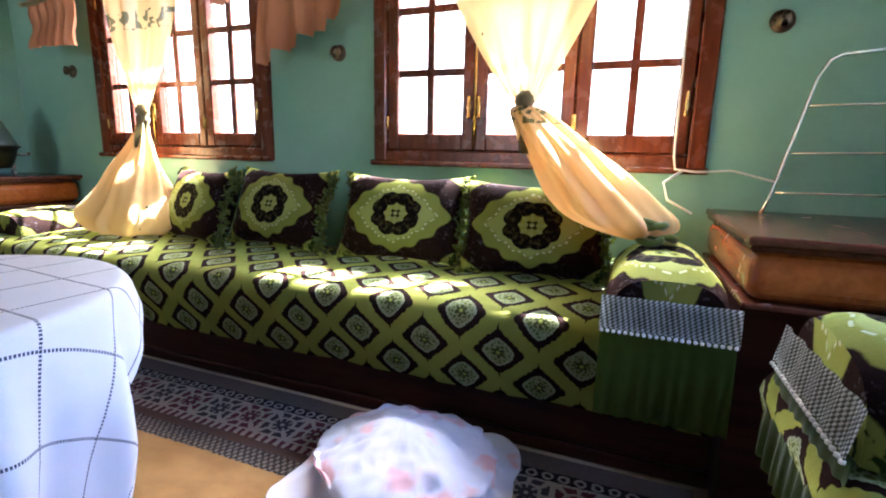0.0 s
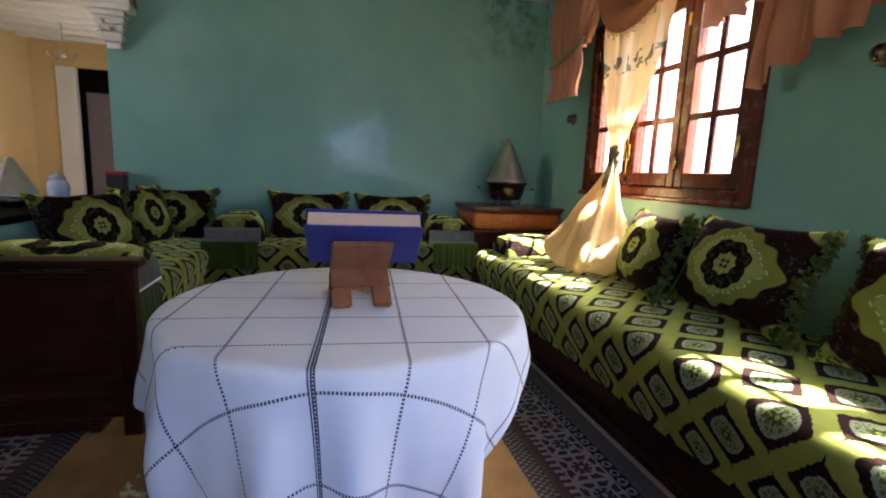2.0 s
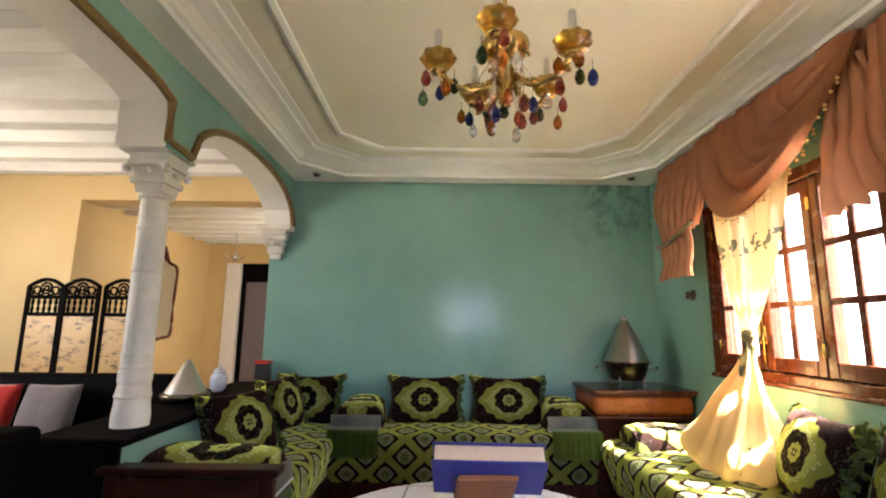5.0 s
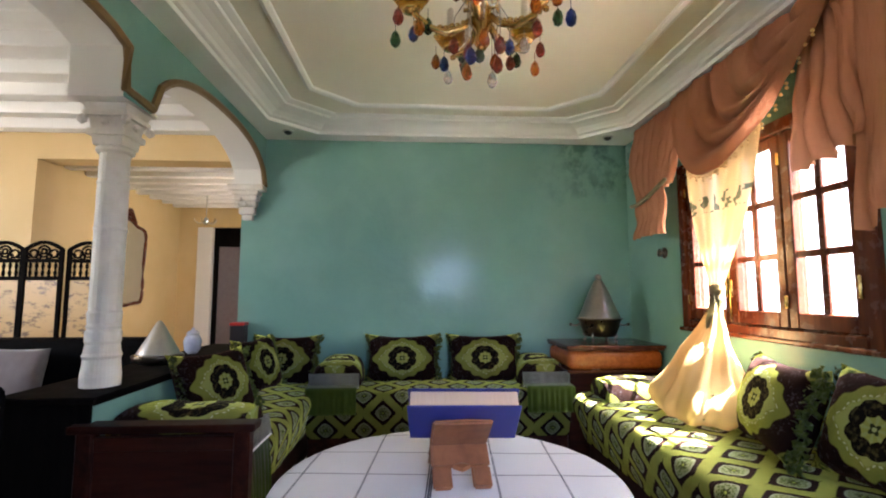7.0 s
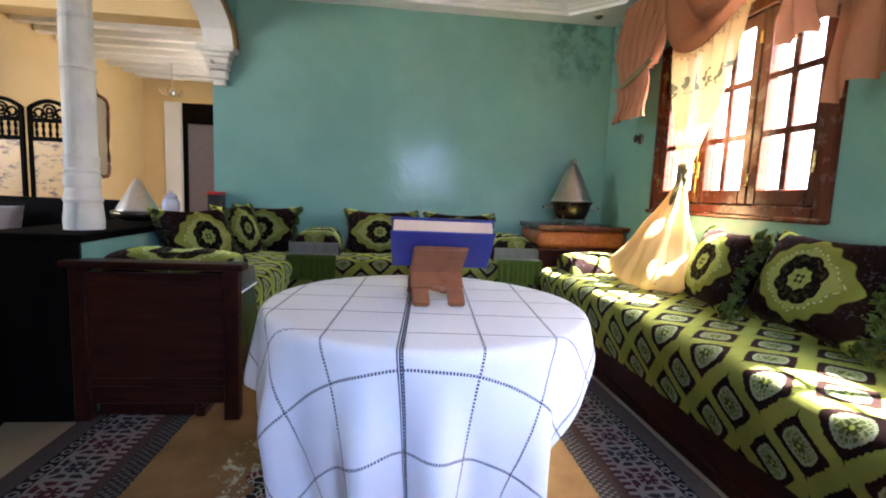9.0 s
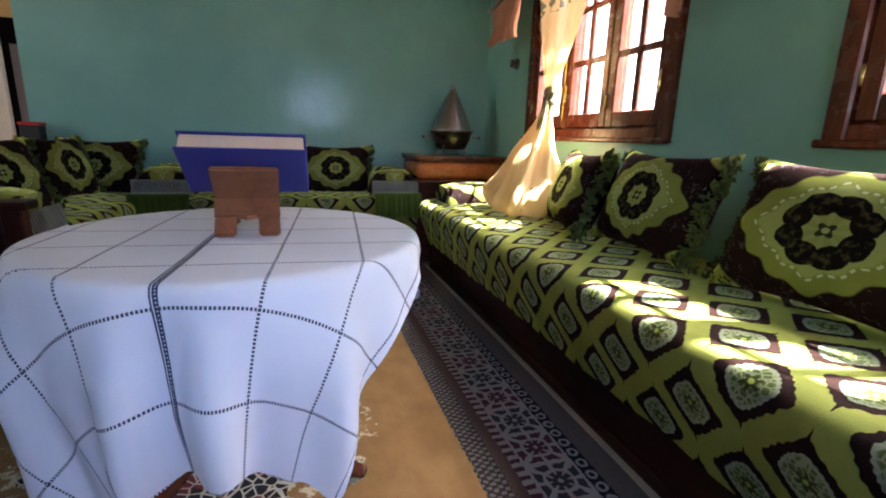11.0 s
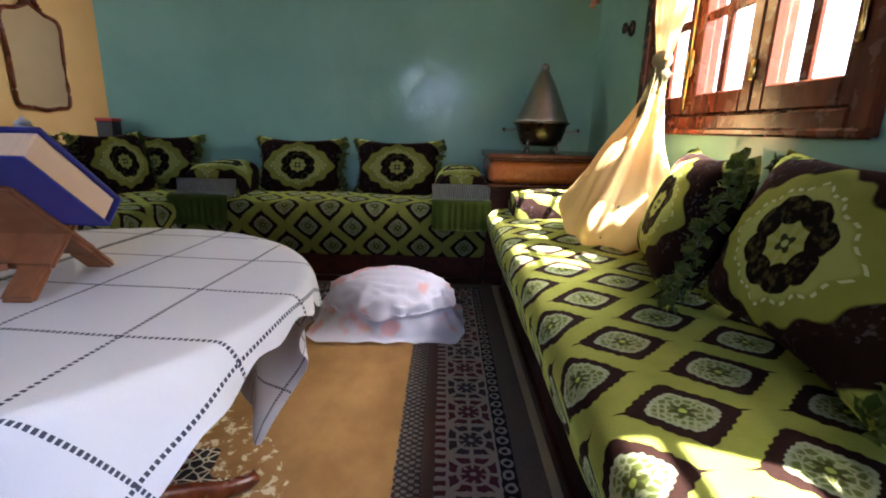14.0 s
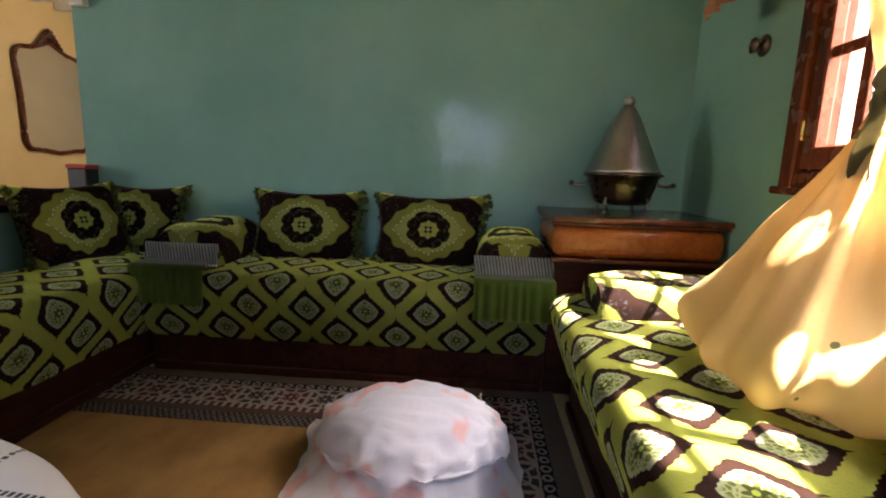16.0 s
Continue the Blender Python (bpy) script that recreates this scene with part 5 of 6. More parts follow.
# ---- curtains ----
def sheer(x_top0, x_top1, knot, foot, foot_w, foot_d, name_label, seed, neck=0.08, power=1.45, tuck_in=0.36):
    """A sheer gathered by a knot and spread below it."""
    c = thing("sheer_curtain", (0, 0, 0), name_label, "curtain", "sheer curtains")
    kx, ky, kz = knot
    fx, fy, fz = foot
    top = 2.50

    def upper(u, v):
        k = v
        x0 = x_top0 + (x_top1 - x_top0) * u
        xk = kx + (u - 0.5) * 0.07
        e = k ** 2.1
        x = x0 * (1 - e) + xk * e
        y = (YN - 0.13) * (1 - k) + ky * k + 0.020 * math.sin(u * 34 + seed) * (1 - 0.6 * k) + 0.012 * wob(u * 8, k * 3, seed)
        return (x, y, top + (kz - top) * k)

    part("drape", grid(upper, 56, 22, lambda u, v: (u, v)), SHEER, c)

    def lower(u, v):
        k = v
        a = math.tau * u
        swell = neck + (1 - neck) * k ** power
        tuck = 1.0 - tuck_in * (max(0, k - 0.80) / 0.20) ** 2
        px = kx + (fx - kx) * k
        py = ky + (fy - ky) * k
        pleat = 1 + 0.09 * math.sin(a * 9 + seed + 2.5 * k) + 0.05 * math.sin(a * 17 + 4 * k) + 0.14 * k * abs(math.sin(a * 2.5 + seed)) + 0.22 * wob(math.cos(a) * 1.6, math.sin(a) * 1.6, k * 3.5 + seed)
        return (px + foot_w / 2 * swell * tuck * pleat * math.cos(a), py + foot_d / 2 * swell * tuck * pleat * math.sin(a), kz + (fz - kz) * k)

    part("tail", grid(lower, 96, 26, lambda u, v: (u, 0.5 + v * 0.5), wrap=True), SHEER, c)
    bm = lathe([(0.022, -0.065), (0.036, -0.04), (0.040, -0.02), (0.029, 0.0), (0.042, 0.022), (0.037, 0.045), (0.020, 0.065)], 14, None, (kx, ky, kz))
    for vt in bm.verts:
        vt.co.x += 0.008 * wob(vt.co.z * 40, vt.co.y * 60, seed)
        vt.co.y += 0.008 * wob(vt.co.z * 40, vt.co.x * 60, seed + 3)
    part("knot", bm, OLIVE, c, "olive knotted ribbon", True)
    bm = grid(lambda u, v: (kx + 0.02 + (u - 0.5) * 0.035 * (1 + v) + 0.025 * v + 0.01 * math.sin(v * 6), ky - 0.045 - 0.035 * v - 0.010 * math.sin(u * 6), kz - 0.20 * v), 6, 12)
    bmesh.ops.solidify(bm, geom=list(bm.faces), thickness=0.003)
    part("ribbon_end", bm, OLIVE, c, "hanging end of the olive ribbon", True)
    return c


sheer(-2.98, -2.20, (-2.60, YN - 0.20, 1.30), (-2.63, YN - 0.33, 0.592), 0.78, 0.52, "peach gold sheer curtain knotted at its middle beside the window", 1)
e_sheer = sheer(-0.70, 0.22, (-0.19, YN - 0.26, 1.31), (0.31, YN - 0.42, 0.80), 0.42, 0.32, "peach gold sheer curtain knotted and swept over the sofa", 5, 0.24, 0.55, 0.75)
rnd = random.Random(21)
bm = bmesh.new()
for i in range(9):
    c0 = Vector((0.33 + rnd.uniform(-0.05, 0.09), YN - 0.44 + rnd.uniform(-0.05, 0.05), 0.80 + rnd.uniform(-0.01, 0.05)))
    a0 = rnd.random() * 6.28
    tube([c0 + Vector((0.05 * math.cos(a0 + t * 0.75) * (1 - t * 0.05), 0.04 * math.sin(a0 + t * 0.75), 0.012 * math.sin(t * 0.9 + i) + 0.02)) for t in range(8)], 0.014, 6, bm)
part("ribbon_bunch", bm, TUFT, e_sheer, "crumpled green printed ribbon tied round its end", True)


def crease(t):
    """A rounded fold with a sharp valley, from 0 to 1."""
    return abs(math.sin(t)) ** 0.55


def swag(c, x0, x1, z0, depth, out, seed, folds=12, skew=0.35):
    """Nested folds: each falls from its place on the heading and sweeps up to the tie at x1."""
    W = x1 - x0

    def f(u, v):
        s = 0.06 + 0.94 * u
        xa = x1 - W * s
        d = depth * s * 1.34
        p0, p1 = (xa, z0), (xa + 0.04 * W, z0 - d * 1.12)
        p2, p3 = (x1 - skew * W * s, z0 - d * 0.86), (x1, z0 - 0.02)
        b = ((1 - v) ** 3, 3 * v * (1 - v) ** 2, 3 * v * v * (1 - v), v ** 3)
        x = sum(k * p[0] for k, p in zip(b, (p0, p1, p2, p3)))
        z = sum(k * p[1] for k, p in zip(b, (p0, p1, p2, p3)))
        body = math.sin(math.pi * min(1.0, v * 0.93 + 0.04)) ** 0.6
        fold = crease(u * folds * 1.57 + 0.8 * wob(u * 3, v * 2, seed) + seed)
        y = YN - out - 0.05 * body - 0.095 * fold * body - 0.03 * s * v - 0.016 * wob(u * 7, v * 6, seed)
        y -= 0.020 * crease(u * 40 + seed) * (1 - v) ** 6
        return (x, y, z + 0.010 * fold * body)

    part("swag", grid(f, 110, 26), VALANCE, c)
    bm = bmesh.new()
    n = int(W * 30)
    for i in range(int(n * 0.30), n - 2):
        p = f(1.0, i / n)
        for j in range(1 + i % 2):
            bmesh.ops.create_icosphere(bm, subdivisions=1, radius=0.010, matrix=Matrix.Translation((p[0], p[1] + 0.004, p[2] - 0.014 - 0.022 * j)))
    tagged(part("bobble_fringe", bm, SHEER, c, "pale bobble fringe", True), kind="stuff")


def gathered_side(c, x0, x1, z0, tie, frill, out, seed):
    """A curtain end drawn in at a tie, with a short crumpled frill under it."""
    def f(u, v):
        e = v ** 2.1
        x = (x0 + (x1 - x0) * u) * (1 - e) + (tie[0] + 0.50 * (u - 0.5)) * e
        zb = tie[1] + 0.10 * u
        y = YN - out - 0.05 * crease(u * 22 + 0.7 * wob(u * 3, v * 2, seed)) * (0.45 + 0.55 * v) - 0.06 * math.sin(v * 2.6) - 0.012 * wob(u * 8, v * 7, seed)
        return (x, y, z0 + (zb - z0) * v)
    part("gathered_side", grid(f, 90, 26), VALANCE, c)
    part("tie_band", tube([(tie[0] - 0.26 + 0.54 * t / 10, YN - out - 0.12 - 0.03 * math.sin(t * 0.31), tie[1] + 0.015 + 0.10 * t / 10 - 0.05 * math.sin(math.pi * t / 10)) for t in range(11)], 0.016, 8), OLIVE, c, "olive twisted trim", True)

    def g(u, v):
        r = 1.0 + 0.03 * math.sin(v * 9 + 2 * u) + 0.06 * v
        return (tie[0] + 0.03 + 0.46 * (u - 0.5) * r, YN - out - 0.09 - 0.055 * crease(u * 17 + 0.6 * wob(u * 4, v * 3, seed + 4)) * (0.5 + 0.5 * v) - 0.010 * math.sin(v * 8 + 1.5 * u),
                tie[1] + 0.03 + 0.09 * u * (1 - v) + (frill - tie[1] - 0.03 + 0.02 * wob(u * 5, 3.3, seed)) * v)
    part("frill", grid(g, 70, 16), VALANCE, c)


def jabot(c, x0, x1, z0, z1a, z1b, out, seed, pinch=0.0):
    """A folded tail, its lower edge stepping from z1a to z1b; pinch draws its top together."""
    def f(u, v):
        s = 1 - pinch * (1 - v) ** 2
        x = (x0 + x1) / 2 + (x1 - x0) * (u - 0.5) * s
        zb = z1a + (z1b - z1a) * (round(u * 3) / 3)
        y = YN - out - 0.065 * crease(u * 11 + seed + 0.5 * wob(u * 2, v * 2, seed)) * (0.45 + 0.55 * v) - 0.016 * wob(u * 6, v * 5, seed) - 0.02 * math.sin(v * 9 + 4 * u) * v
        return (x + 0.012 * math.sin(v * 7 + seed), y, z0 + (zb - z0) * v + 0.014 * crease(u * 11 + seed) * v)
    part("tail", grid(f, 72, 20), VALANCE, c)


def valance(label, rail, swags, tails, sides=()):
    c = thing("valance", (0, 0, 0), label, "valance", "window valances")
    x0, x1 = rail
    part("rail", boxes((x0, YN - 0.10, 2.66, x1, YN - 0.001, 2.70), bevel=0.004), W_WINDOW, c)
    part("heading", grid(lambda u, v: (x0 + (x1 - x0) * u, YN - 0.104 - (0.012 + 0.012 * v) * crease(u * (x1 - x0) * 52 + 3 * wob(u * 9, 0)), 2.705 + 0.010 * wob(u * 40, 0.5) - 0.22 * v), 260, 6), VALANCE, c)
    for s in swags:
        swag(c, *s)
    for g in sides:
        gathered_side(c, *g)
    for t in tails:
        jabot(c, *t)
    return c


valance("rose brown satin swag valance with folded tails", (-3.74, -1.20),
        [(-3.06, -1.70, 2.69, 0.65, 0.13, 0.3)],
        [(-2.02, -1.66, 2.60, 1.88, 1.96, 0.11, 0.9, 0.55), (-1.70, -1.17, 2.68, 1.56, 1.76, 0.12, 2.5)],
        [(-3.74, -2.84, 2.69, (-3.34, 2.0), 1.74, 0.11, 1.4)])
valance("rose brown satin swag valance above the second window", (-1.10, 0.72),
        [(-1.06, 0.30, 2.69, 0.42, 0.13, 1.7)],
        [(0.30, 0.70, 2.68, 1.80, 1.84, 0.12, 1.5)])


# ---- chandelier ----
ch = thing("chandelier", (-1.22, 0.805, 2.062), "brass chandelier with amber cups and coloured glass drops", "chandelier")
part("stem", tube([(0, 0, 0.22), (0, 0, 0.745)], 0.008, 10), BRASS, ch)
part("ceiling_rose", lathe([(0.05, 0.766), (0.055, 0.75), (0.03, 0.72), (0.012, 0.70)], 20), BRASS, ch, smooth=True)
part("hub", lathe([(0.012, -0.02), (0.025, 0.0), (0.018, 0.03), (0.034, 0.06), (0.028, 0.10), (0.045, 0.13), (0.066, 0.155), (0.078, 0.185), (0.074, 0.20), (0.03, 0.215), (0.02, 0.24), (0.012, 0.30)], 20), BRASS, ch, smooth=True)


def drop(at, length, width, material, parent):
    bm = lathe([(0.0005, 0), (width * 0.35, -length * 0.25), (width * 0.5, -length * 0.6), (width * 0.36, -length * 0.85), (0.0005, -length)], 8, None, at)
    tube([(at[0], at[1], at[2] + 0.028), (at[0], at[1], at[2])], 0.0012, 4, bm)
    part("glass_drop", bm, material, parent, smooth=False)


def scalloped_cup(x, y):
    bm = lathe([(0.012, 0.092), (0.034, 0.098), (0.048, 0.118), (0.056, 0.132), (0.050, 0.146), (0.02, 0.147)], 32, None, (x, y, 0))
    for vt in bm.verts:
        dx, dy = vt.co.x - x, vt.co.y - y
        k = 1 + 0.09 * math.cos(8 * math.atan2(dy, dx)) * (math.hypot(dx, dy) > 0.025)
        vt.co.x, vt.co.y = x + dx * k, y + dy * k
    return bm


gems = [AMBER, BLUEG, GREENG, WINE, AMBER, GREENG, WINE, CLEARG]
for i in range(5):
    a = math.tau * i / 5 + 1.01
    ca, sa = math.cos(a), math.sin(a)
    arm = part("arm", tube([(r * ca, r * sa, z) for r, z in ((0.03, 0.08), (0.06, 0.045), (0.11, 0.025), (0.16, 0.04), (0.20, 0.075), (0.215, 0.10))], 0.010, 8), BRASS, ch, smooth=True)
    bm = bmesh.new()
    for t in range(9):
        r = 0.055 + 0.018 * t
        bmesh.ops.create_icosphere(bm, subdivisions=1, radius=0.011 - 0.003 * (t % 2), matrix=Matrix.Translation((r * ca, r * sa, 0.05 - 0.022 * math.sin((r - 0.05) * 17) + 0.012)))
    part("leaf_ornament", bm, BRASS, arm, smooth=True)
    part("drip_pan", lathe([(0.008, 0.078), (0.024, 0.084), (0.030, 0.092), (0.012, 0.096)], 16, None, (0.215 * ca, 0.215 * sa, 0)), BRASS, arm, smooth=True)
    part("scroll", tube([((0.05 + 0.03 * math.cos(t * 0.7)) * ca, (0.05 + 0.03 * math.cos(t * 0.7)) * sa, 0.13 + 0.03 * math.sin(t * 0.7)) for t in range(8)], 0.006, 6), BRASS, arm, smooth=True)
    part("cup", scalloped_cup(0.215 * ca, 0.215 * sa), GOLDGLASS, arm, "scalloped amber glass cup", True)
    part("candle_tube", lathe([(0.013, 0.147), (0.013, 0.225), (0.008, 0.235)], 12, None, (0.215 * ca, 0.215 * sa, 0)), IVORY, arm, "ivory candle tube", True)
    for k in range(5):
        b = math.tau * k / 5 + i
        drop((0.215 * ca + 0.052 * math.cos(b), 0.215 * sa + 0.052 * math.sin(b), 0.075 - 0.035 * (k % 2)), 0.058, 0.034, gems[(i * 3 + k) % 8], arm)
for k in range(12):
    b = math.tau * k / 12
    rr = 0.085 if k % 2 else 0.05
    drop((rr * math.cos(b), rr * math.sin(b), 0.02 - 0.035 * (k % 3)), 0.058, 0.034, gems[(k * 3) % 8], ch)
    part("bead_chain", tube([(0.045 * math.cos(b), 0.045 * math.sin(b), 0.14), (rr * 0.98 * math.cos(b), rr * 0.98 * math.sin(b), 0.08), (rr * math.cos(b), rr * math.sin(b), 0.045 - 0.035 * (k % 3))], 0.0022, 5), CLEARG, ch)


# ---- fittings on the walls ----
for x, z in ((-3.53, 1.63), (-1.285, 1.635), (0.765, 1.645)):
    s = thing("curtain_holdback", (x, YN, z), "round brass curtain holdback knob on the wall", "holdback", "curtain holdbacks")
    s.matrix_basis = pose(x, YN, z, 90, 0, 0)
    part("plate", lathe([(0.042, 0.0), (0.045, 0.008), (0.036, 0.016), (0.012, 0.02), (0.012, 0.035)], 20), DARKMETAL, s, smooth=True)
    part("knob", lathe([(0.012, 0.035), (0.03, 0.04), (0.032, 0.05), (0.015, 0.058)], 18), DARKMETAL, s, smooth=True)

# wire rack and cord on the far chest
rk = thing("wire_rack", (0.79, 2.49, 0.895), "chromed wire rack standing on the chest against the wall", "rack")
for i, z in enumerate((0.085, 0.24, 0.42)):
    part("rung", tube([(0.015 + 0.036 * i, 0.012 * i, z), (0.80, 0.012 * i, z + 0.012)], 0.005, 6), STEEL, rk, smooth=True)
part("side_rail", tube([(-0.03, -0.03, 0.005), (0.0, 0.0, 0.07), (0.05, 0.012, 0.30), (0.10, 0.03, 0.52), (0.135, 0.04, 0.585), (0.17, 0.04, 0.605), (0.80, 0.04, 0.66)], 0.007, 8), STEEL, rk, smooth=True)
cd = thing("cord", (0, 0, 0), "white cord hanging down the window to the chest", "cord")
part("line", tube([(0.42, YN - 0.05, 2.3), (0.425, YN - 0.045, 1.6), (0.43, YN - 0.05, 1.12), (0.44, YN - 0.05, 1.06), (0.52, YN - 0.06, 1.05), (0.66, YN - 0.03, 1.06), (0.82, YN - 0.02, 1.02)], 0.005, 6), WHITECORD, cd, smooth=True)
part("loop", tube([(0.47, YN - 0.06, 1.055), (0.40, YN - 0.07, 1.0), (0.42, YN - 0.09, 0.93), (0.52, YN - 0.10, 0.875)], 0.006, 6), WHITECORD, cd, smooth=True)


# ---- on the low wall ----
jar = thing("cone_lidded_dish", (-3.02, -1.04, 0.865), "dark dish with a plain silver conical lid on the low wall", "dish")
part("dish", lathe([(0.10, 0.0), (0.14, 0.02), (0.15, 0.05), (0.145, 0.055)], 28), DARKMETAL, jar, smooth=True)
part("lid", lathe([(0.125, 0.056), (0.12, 0.07), (0.02, 0.255), (0.012, 0.265), (0.002, 0.268)], 32), ALU, jar, "plain silver cone", True)
vs_ = thing("porcelain_jar", (-3.50, -1.05, 0.865), "small blue and white porcelain lidded jar", "jar")
part("body", lathe([(0.035, 0), (0.055, 0.03), (0.062, 0.09), (0.05, 0.125), (0.035, 0.135)], 24), PORCELAIN, vs_, smooth=True)
part("lid", lathe([(0.042, 0.136), (0.045, 0.145), (0.03, 0.165), (0.01, 0.172), (0.012, 0.185), (0.002, 0.19)], 24), PORCELAIN, vs_, smooth=True)
rb = thing("charcoal_box", (-4.08, -0.93, 0.865), "small dark box with a red rim on the low wall", "box")
part("body", boxes((-0.05, -0.06, 0, 0.05, 0.06, 0.165), bevel=0.006), BLACKP, rb)
part("rim", boxes((-0.055, -0.065, 0.165, 0.055, 0.065, 0.19), bevel=0.006), REDP, rb, "red plastic rim")

# ---- yellow room ----
sc = thing("folding_screen", (-4.22, -2.13, 0), "black lacquered folding screen with gilt painted panels", "screen")
LW = 0.345
for i in range(3):
    y1 = -0.015 - (LW + 0.008) * i
    y0, x0 = y1 - LW, 0.03 * (i % 2)
    ya, yb, x1 = y0 + 0.036, y1 - 0.036, x0 + 0.030
    lf = part("leaf", boxes((x0, y0, 0.0, x1, ya, 1.70), (x0, yb, 0.0, x1, y1, 1.70), (x0, ya, 1.42, x1, yb, 1.455), (x0, ya, 0.85, x1, yb, 0.89), (x0, ya, 1.575, x1, yb, 1.61), (x0, ya, 0.05, x1, yb, 0.10), bevel=0.004), W_DARK, sc)
    part("gilt_panel", boxes((x0 + 0.01, ya, 0.89, x0 + 0.02, yb, 1.42)), GILT, lf, "gilt panel painted with branches")
    part("lower_panel", boxes((x0 + 0.01, ya, 0.10, x0 + 0.02, yb, 0.85)), W_DARK, lf)
    for k in range(5):
        part("spindle", lathe([(0.008, 1.455), (0.015, 1.485), (0.007, 1.515), (0.015, 1.545), (0.008, 1.575)], 8, None, (x0 + 0.015, y0 + LW * (k + 1.25) / 6.5, 0)), W_DARK, lf)
    bm = bmesh.new()
    yc = (y0 + y1) / 2
    tube([(x0 + 0.015, yc + (LW / 2 - 0.018) * math.cos(math.pi * t / 16), 1.695 + 0.06 * math.sin(math.pi * t / 16) ** 2.4) for t in range(17)], 0.018, 6, bm)
    for cy, cz, rr in ((0, 1.675, 0.050), (0, 1.675, 0.022), (-0.085, 1.655, 0.034), (0.085, 1.655, 0.034), (-0.045, 1.632, 0.022), (0.045, 1.632, 0.022), (-0.125, 1.638, 0.018), (0.125, 1.638, 0.018)):
        tube([(x0 + 0.015, yc + cy + rr * math.cos(math.tau * t / 12), cz + rr * math.sin(math.tau * t / 12)) for t in range(13)], 0.010, 6, bm)
    part("fretwork_crest", bm, W_DARK, lf)

sb = thing("black_sofa", (-1.05, -1.20, 0), "black leatherette sofa standing with its back to the salon", "sofa")
part("backrest", boxes((-0.93, -0.10, 0.0, 0.93, 0.12, 0.93), bevel=0.05, seg=3), BLACKSOFA, sb)
part("seat", boxes((-0.80, -0.78, 0.0, 0.80, -0.10, 0.44), bevel=0.05, seg=3), BLACKSOFA, sb)
for x in (-0.87, 0.87):
    part("armrest", boxes((x - 0.07, -0.80, 0.0, x + 0.07, -0.10, 0.62), bevel=0.04, seg=3), BLACKSOFA, sb)
so = thing("black_sofa", (-3.55, -2.45, 0), "black leatherette sofa in the yellow room", "sofa")
part("seat", boxes((-0.1, -0.95, 0.0, 0.70, 0.95, 0.46), bevel=0.05, seg=3), BLACKSOFA, so)
part("backrest", boxes((-0.32, -0.98, 0.12, -0.10, 0.98, 0.96), bevel=0.06, seg=3), BLACKSOFA, so)
for y in (-1.06, 1.06):
    part("armrest", boxes((-0.30, y - 0.10, 0.1, 0.72, y + 0.10, 0.62), bevel=0.05, seg=3), BLACKSOFA, so)
for y, mt, lb in ((-0.30, REDCLOTH, "square red cushion on the black sofa"), (0.15, GREYCLOTH, "square grey cushion on the black sofa")):
    c = thing("small_cushion", (-3.52, -2.45 + y, 0.73), lb, "cushion")
    c.matrix_basis = Matrix.Translation((-3.50, -2.45 + y, 0.70)) @ pose(0, 0, 0, 0, 0, 90) @ pose(0, 0, 0, -16, 0, 0)
    part("pillow", cushion_mesh(0.42, 0.42, 0.15, 0.05), mt, c)

mi = thing("wall_mirror", (-6.55, -3.415, 1.16), "wall mirror in a curved carved wooden frame", "mirror")


def mirror_outline(k, n=72):
    """A tall rounded oblong with drawn-in sides, a wavy foot and a raised middle to its head."""
    pts = []
    for i in range(n):
        a = math.tau * i / n
        ca, sa = math.cos(a), math.sin(a)
        x = math.copysign(abs(ca) ** 0.32, ca)
        z = math.copysign(abs(sa) ** 0.32, sa)
        xs = 0.44 * x * (1 - 0.10 * (1 - z * z) + 0.04 * z)
        zs = 0.56 * z + (0.10 * math.exp(-(xs / 0.13) ** 2) - 0.03 if z > 0.5 else -0.015 * math.cos(x * 6) if z < -0.5 else 0.0)
        pts.append((xs * k, zs * k + 0.55))
    return pts


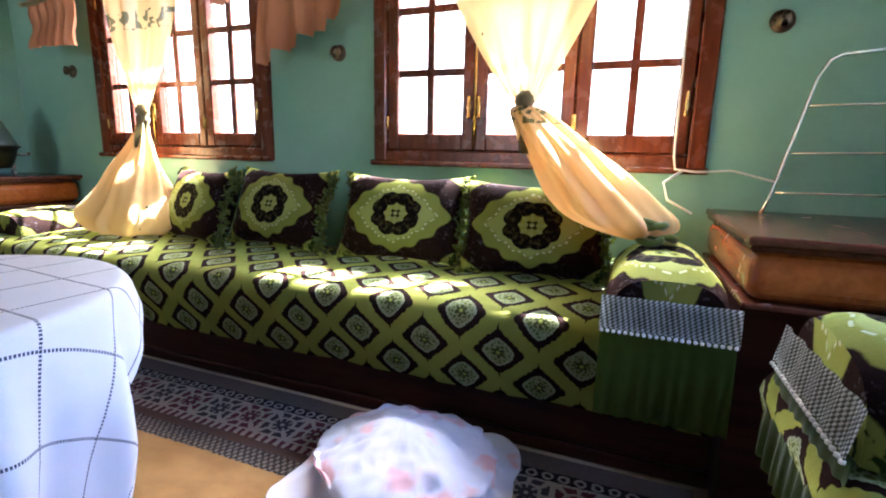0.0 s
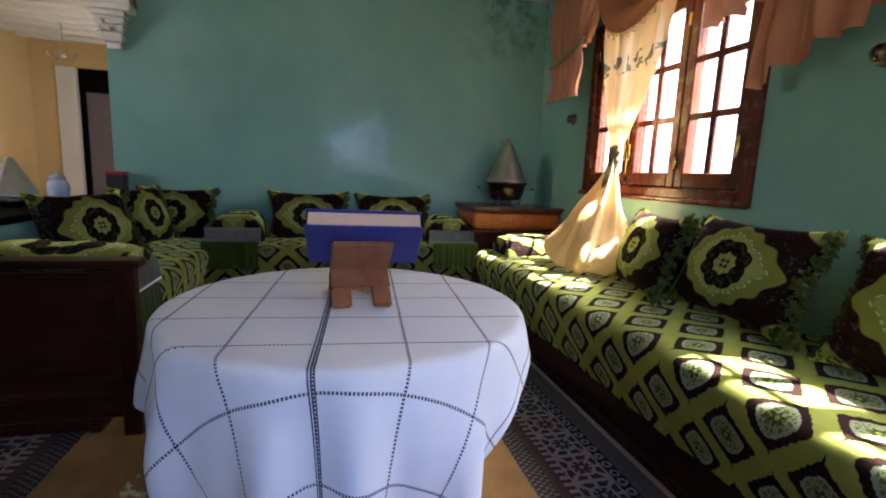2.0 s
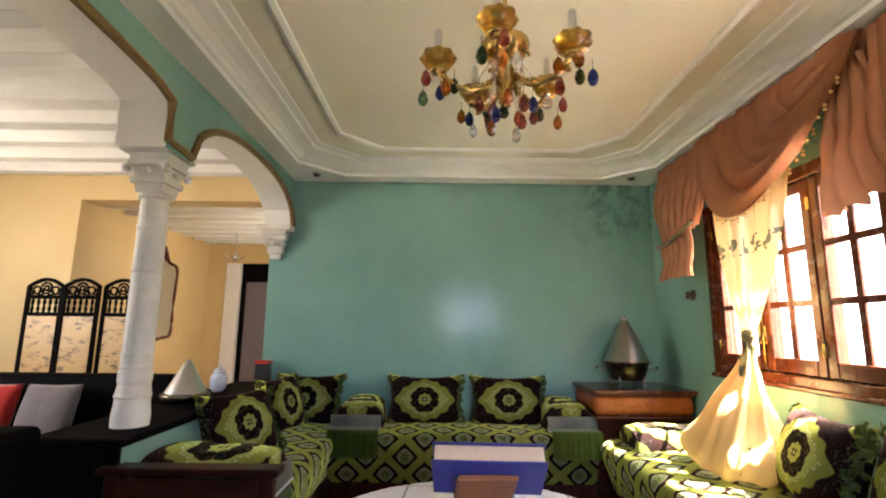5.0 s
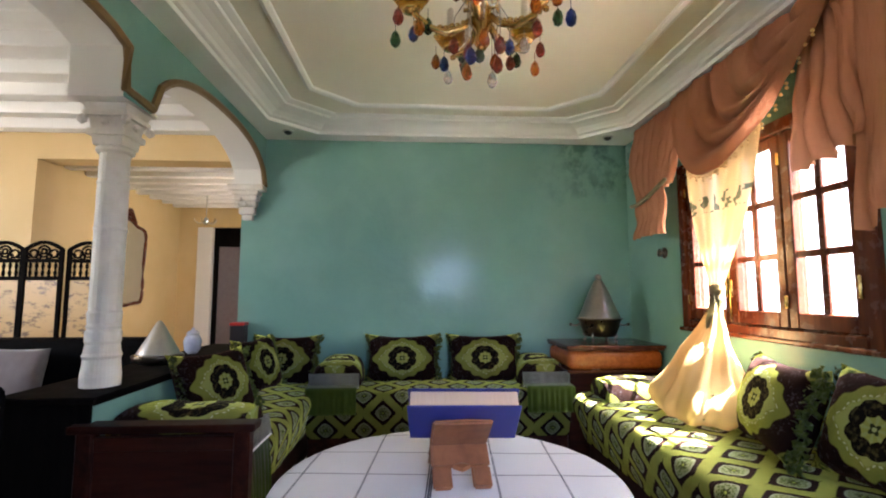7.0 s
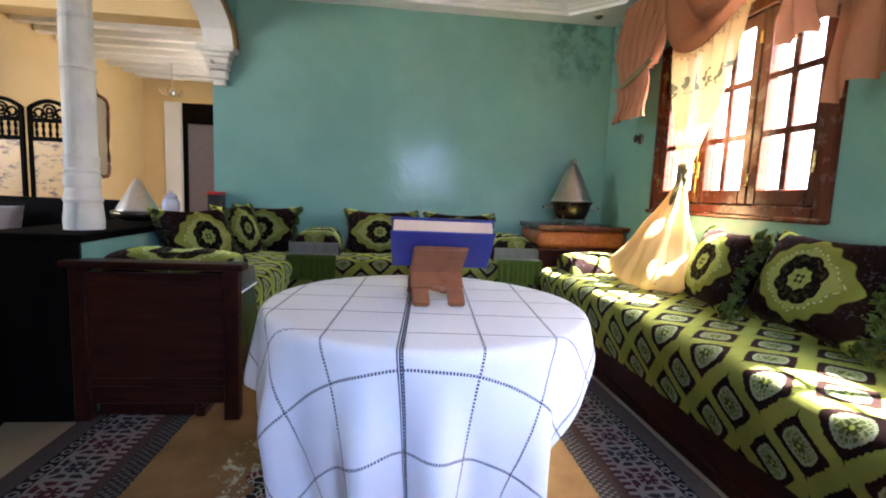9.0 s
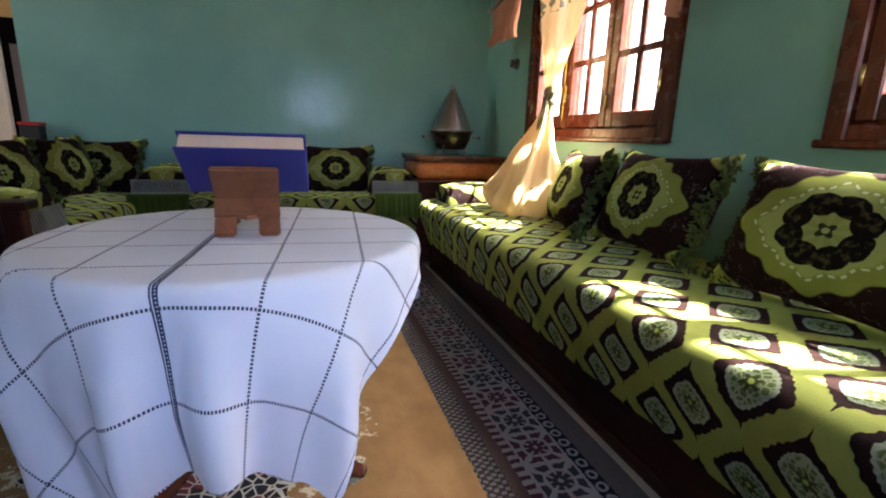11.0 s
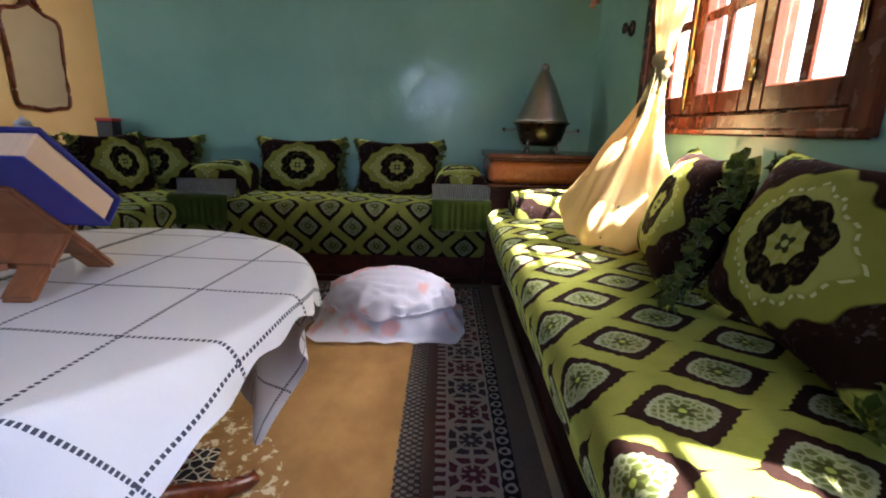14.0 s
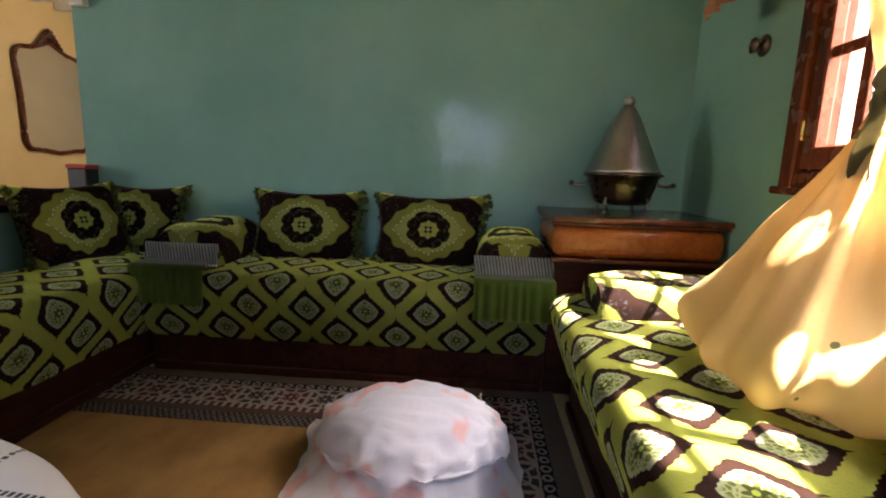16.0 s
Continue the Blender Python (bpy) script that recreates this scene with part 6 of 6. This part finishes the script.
pts = mirror_outline(1.0)
part("frame", tube([(x, 0.03, z) for x, z in pts + pts[:1]], 0.024, 8), W_WINDOW, mi, smooth=True)
bm = bmesh.new()
rims = [[bm.verts.new((x, y, z)) for x, z in pts] for y in (0.022, 0.008)]
for rim, y in zip(rims, (0.022, 0.008)):
    hub = bm.verts.new((0, y, 0.55))
    for i in range(len(rim)):
        bm.faces.new((hub, rim[i - 1], rim[i]))
for i in range(len(pts)):
    bm.faces.new((rims[0][i - 1], rims[0][i], rims[1][i], rims[1][i - 1]))
part("glass", bm, MIRROR, mi, "mirror glass with a pale beige reflection in its colour")
bm = bmesh.new()
for i in range(9):
    bmesh.ops.create_icosphere(bm, subdivisions=1, radius=0.05 - 0.006 * abs(i - 4), matrix=Matrix.Translation(((i - 4) * 0.035, 0.04, 1.14 + 0.035 * (4 - abs(i - 4)))))
part("crest", bm, W_WINDOW, mi)

dr = thing("door_1", (-8.0, -2.455, 0), "taupe door with a dark fanlight in a white jamb", "door")
dr["kind"] = "structure"
part("jamb", boxes((-0.20, -0.65, 0, 0.03, -0.405, 2.42), bevel=0.01), WHITE, dr, "white plaster jamb")
part("jamb", boxes((-0.20, 0.405, 0, 0.03, 0.60, 2.42), bevel=0.01), WHITE, dr, "white plaster jamb")
part("fanlight", boxes((-0.12, -0.405, 2.10, -0.06, 0.405, 2.42)), W_DARK, dr)
part("door_frame", boxes((-0.12, -0.405, 0.0, -0.06, -0.34, 2.10), bevel=0.004), W_DARK, dr)
part("leaf", boxes((-0.15, -0.34, 0.02, -0.11, 0.405, 2.10), bevel=0.004), GREYCLOTH, dr, "taupe painted door leaf")

for at, n_arm in (((-6.9, -2.5, 2.35), 5),):
    lm = thing("pendant_lamp", at, "small chrome pendant lamp with curved arms, switched off", "lamp")
    part("rod", tube([(0, 0, 0.05), (0, 0, 0.45)], 0.008, 8), STEEL, lm)
    part("hub", lathe([(0.01, -0.04), (0.045, 0.0), (0.03, 0.05), (0.01, 0.07)], 16), STEEL, lm, smooth=True)
    for i in range(n_arm):
        a = math.tau * i / n_arm
        part("arm", tube([(r * math.cos(a), r * math.sin(a), z) for r, z in ((0.03, 0.0), (0.08, -0.03), (0.14, 0.0), (0.16, 0.05))], 0.007, 6), STEEL, lm)
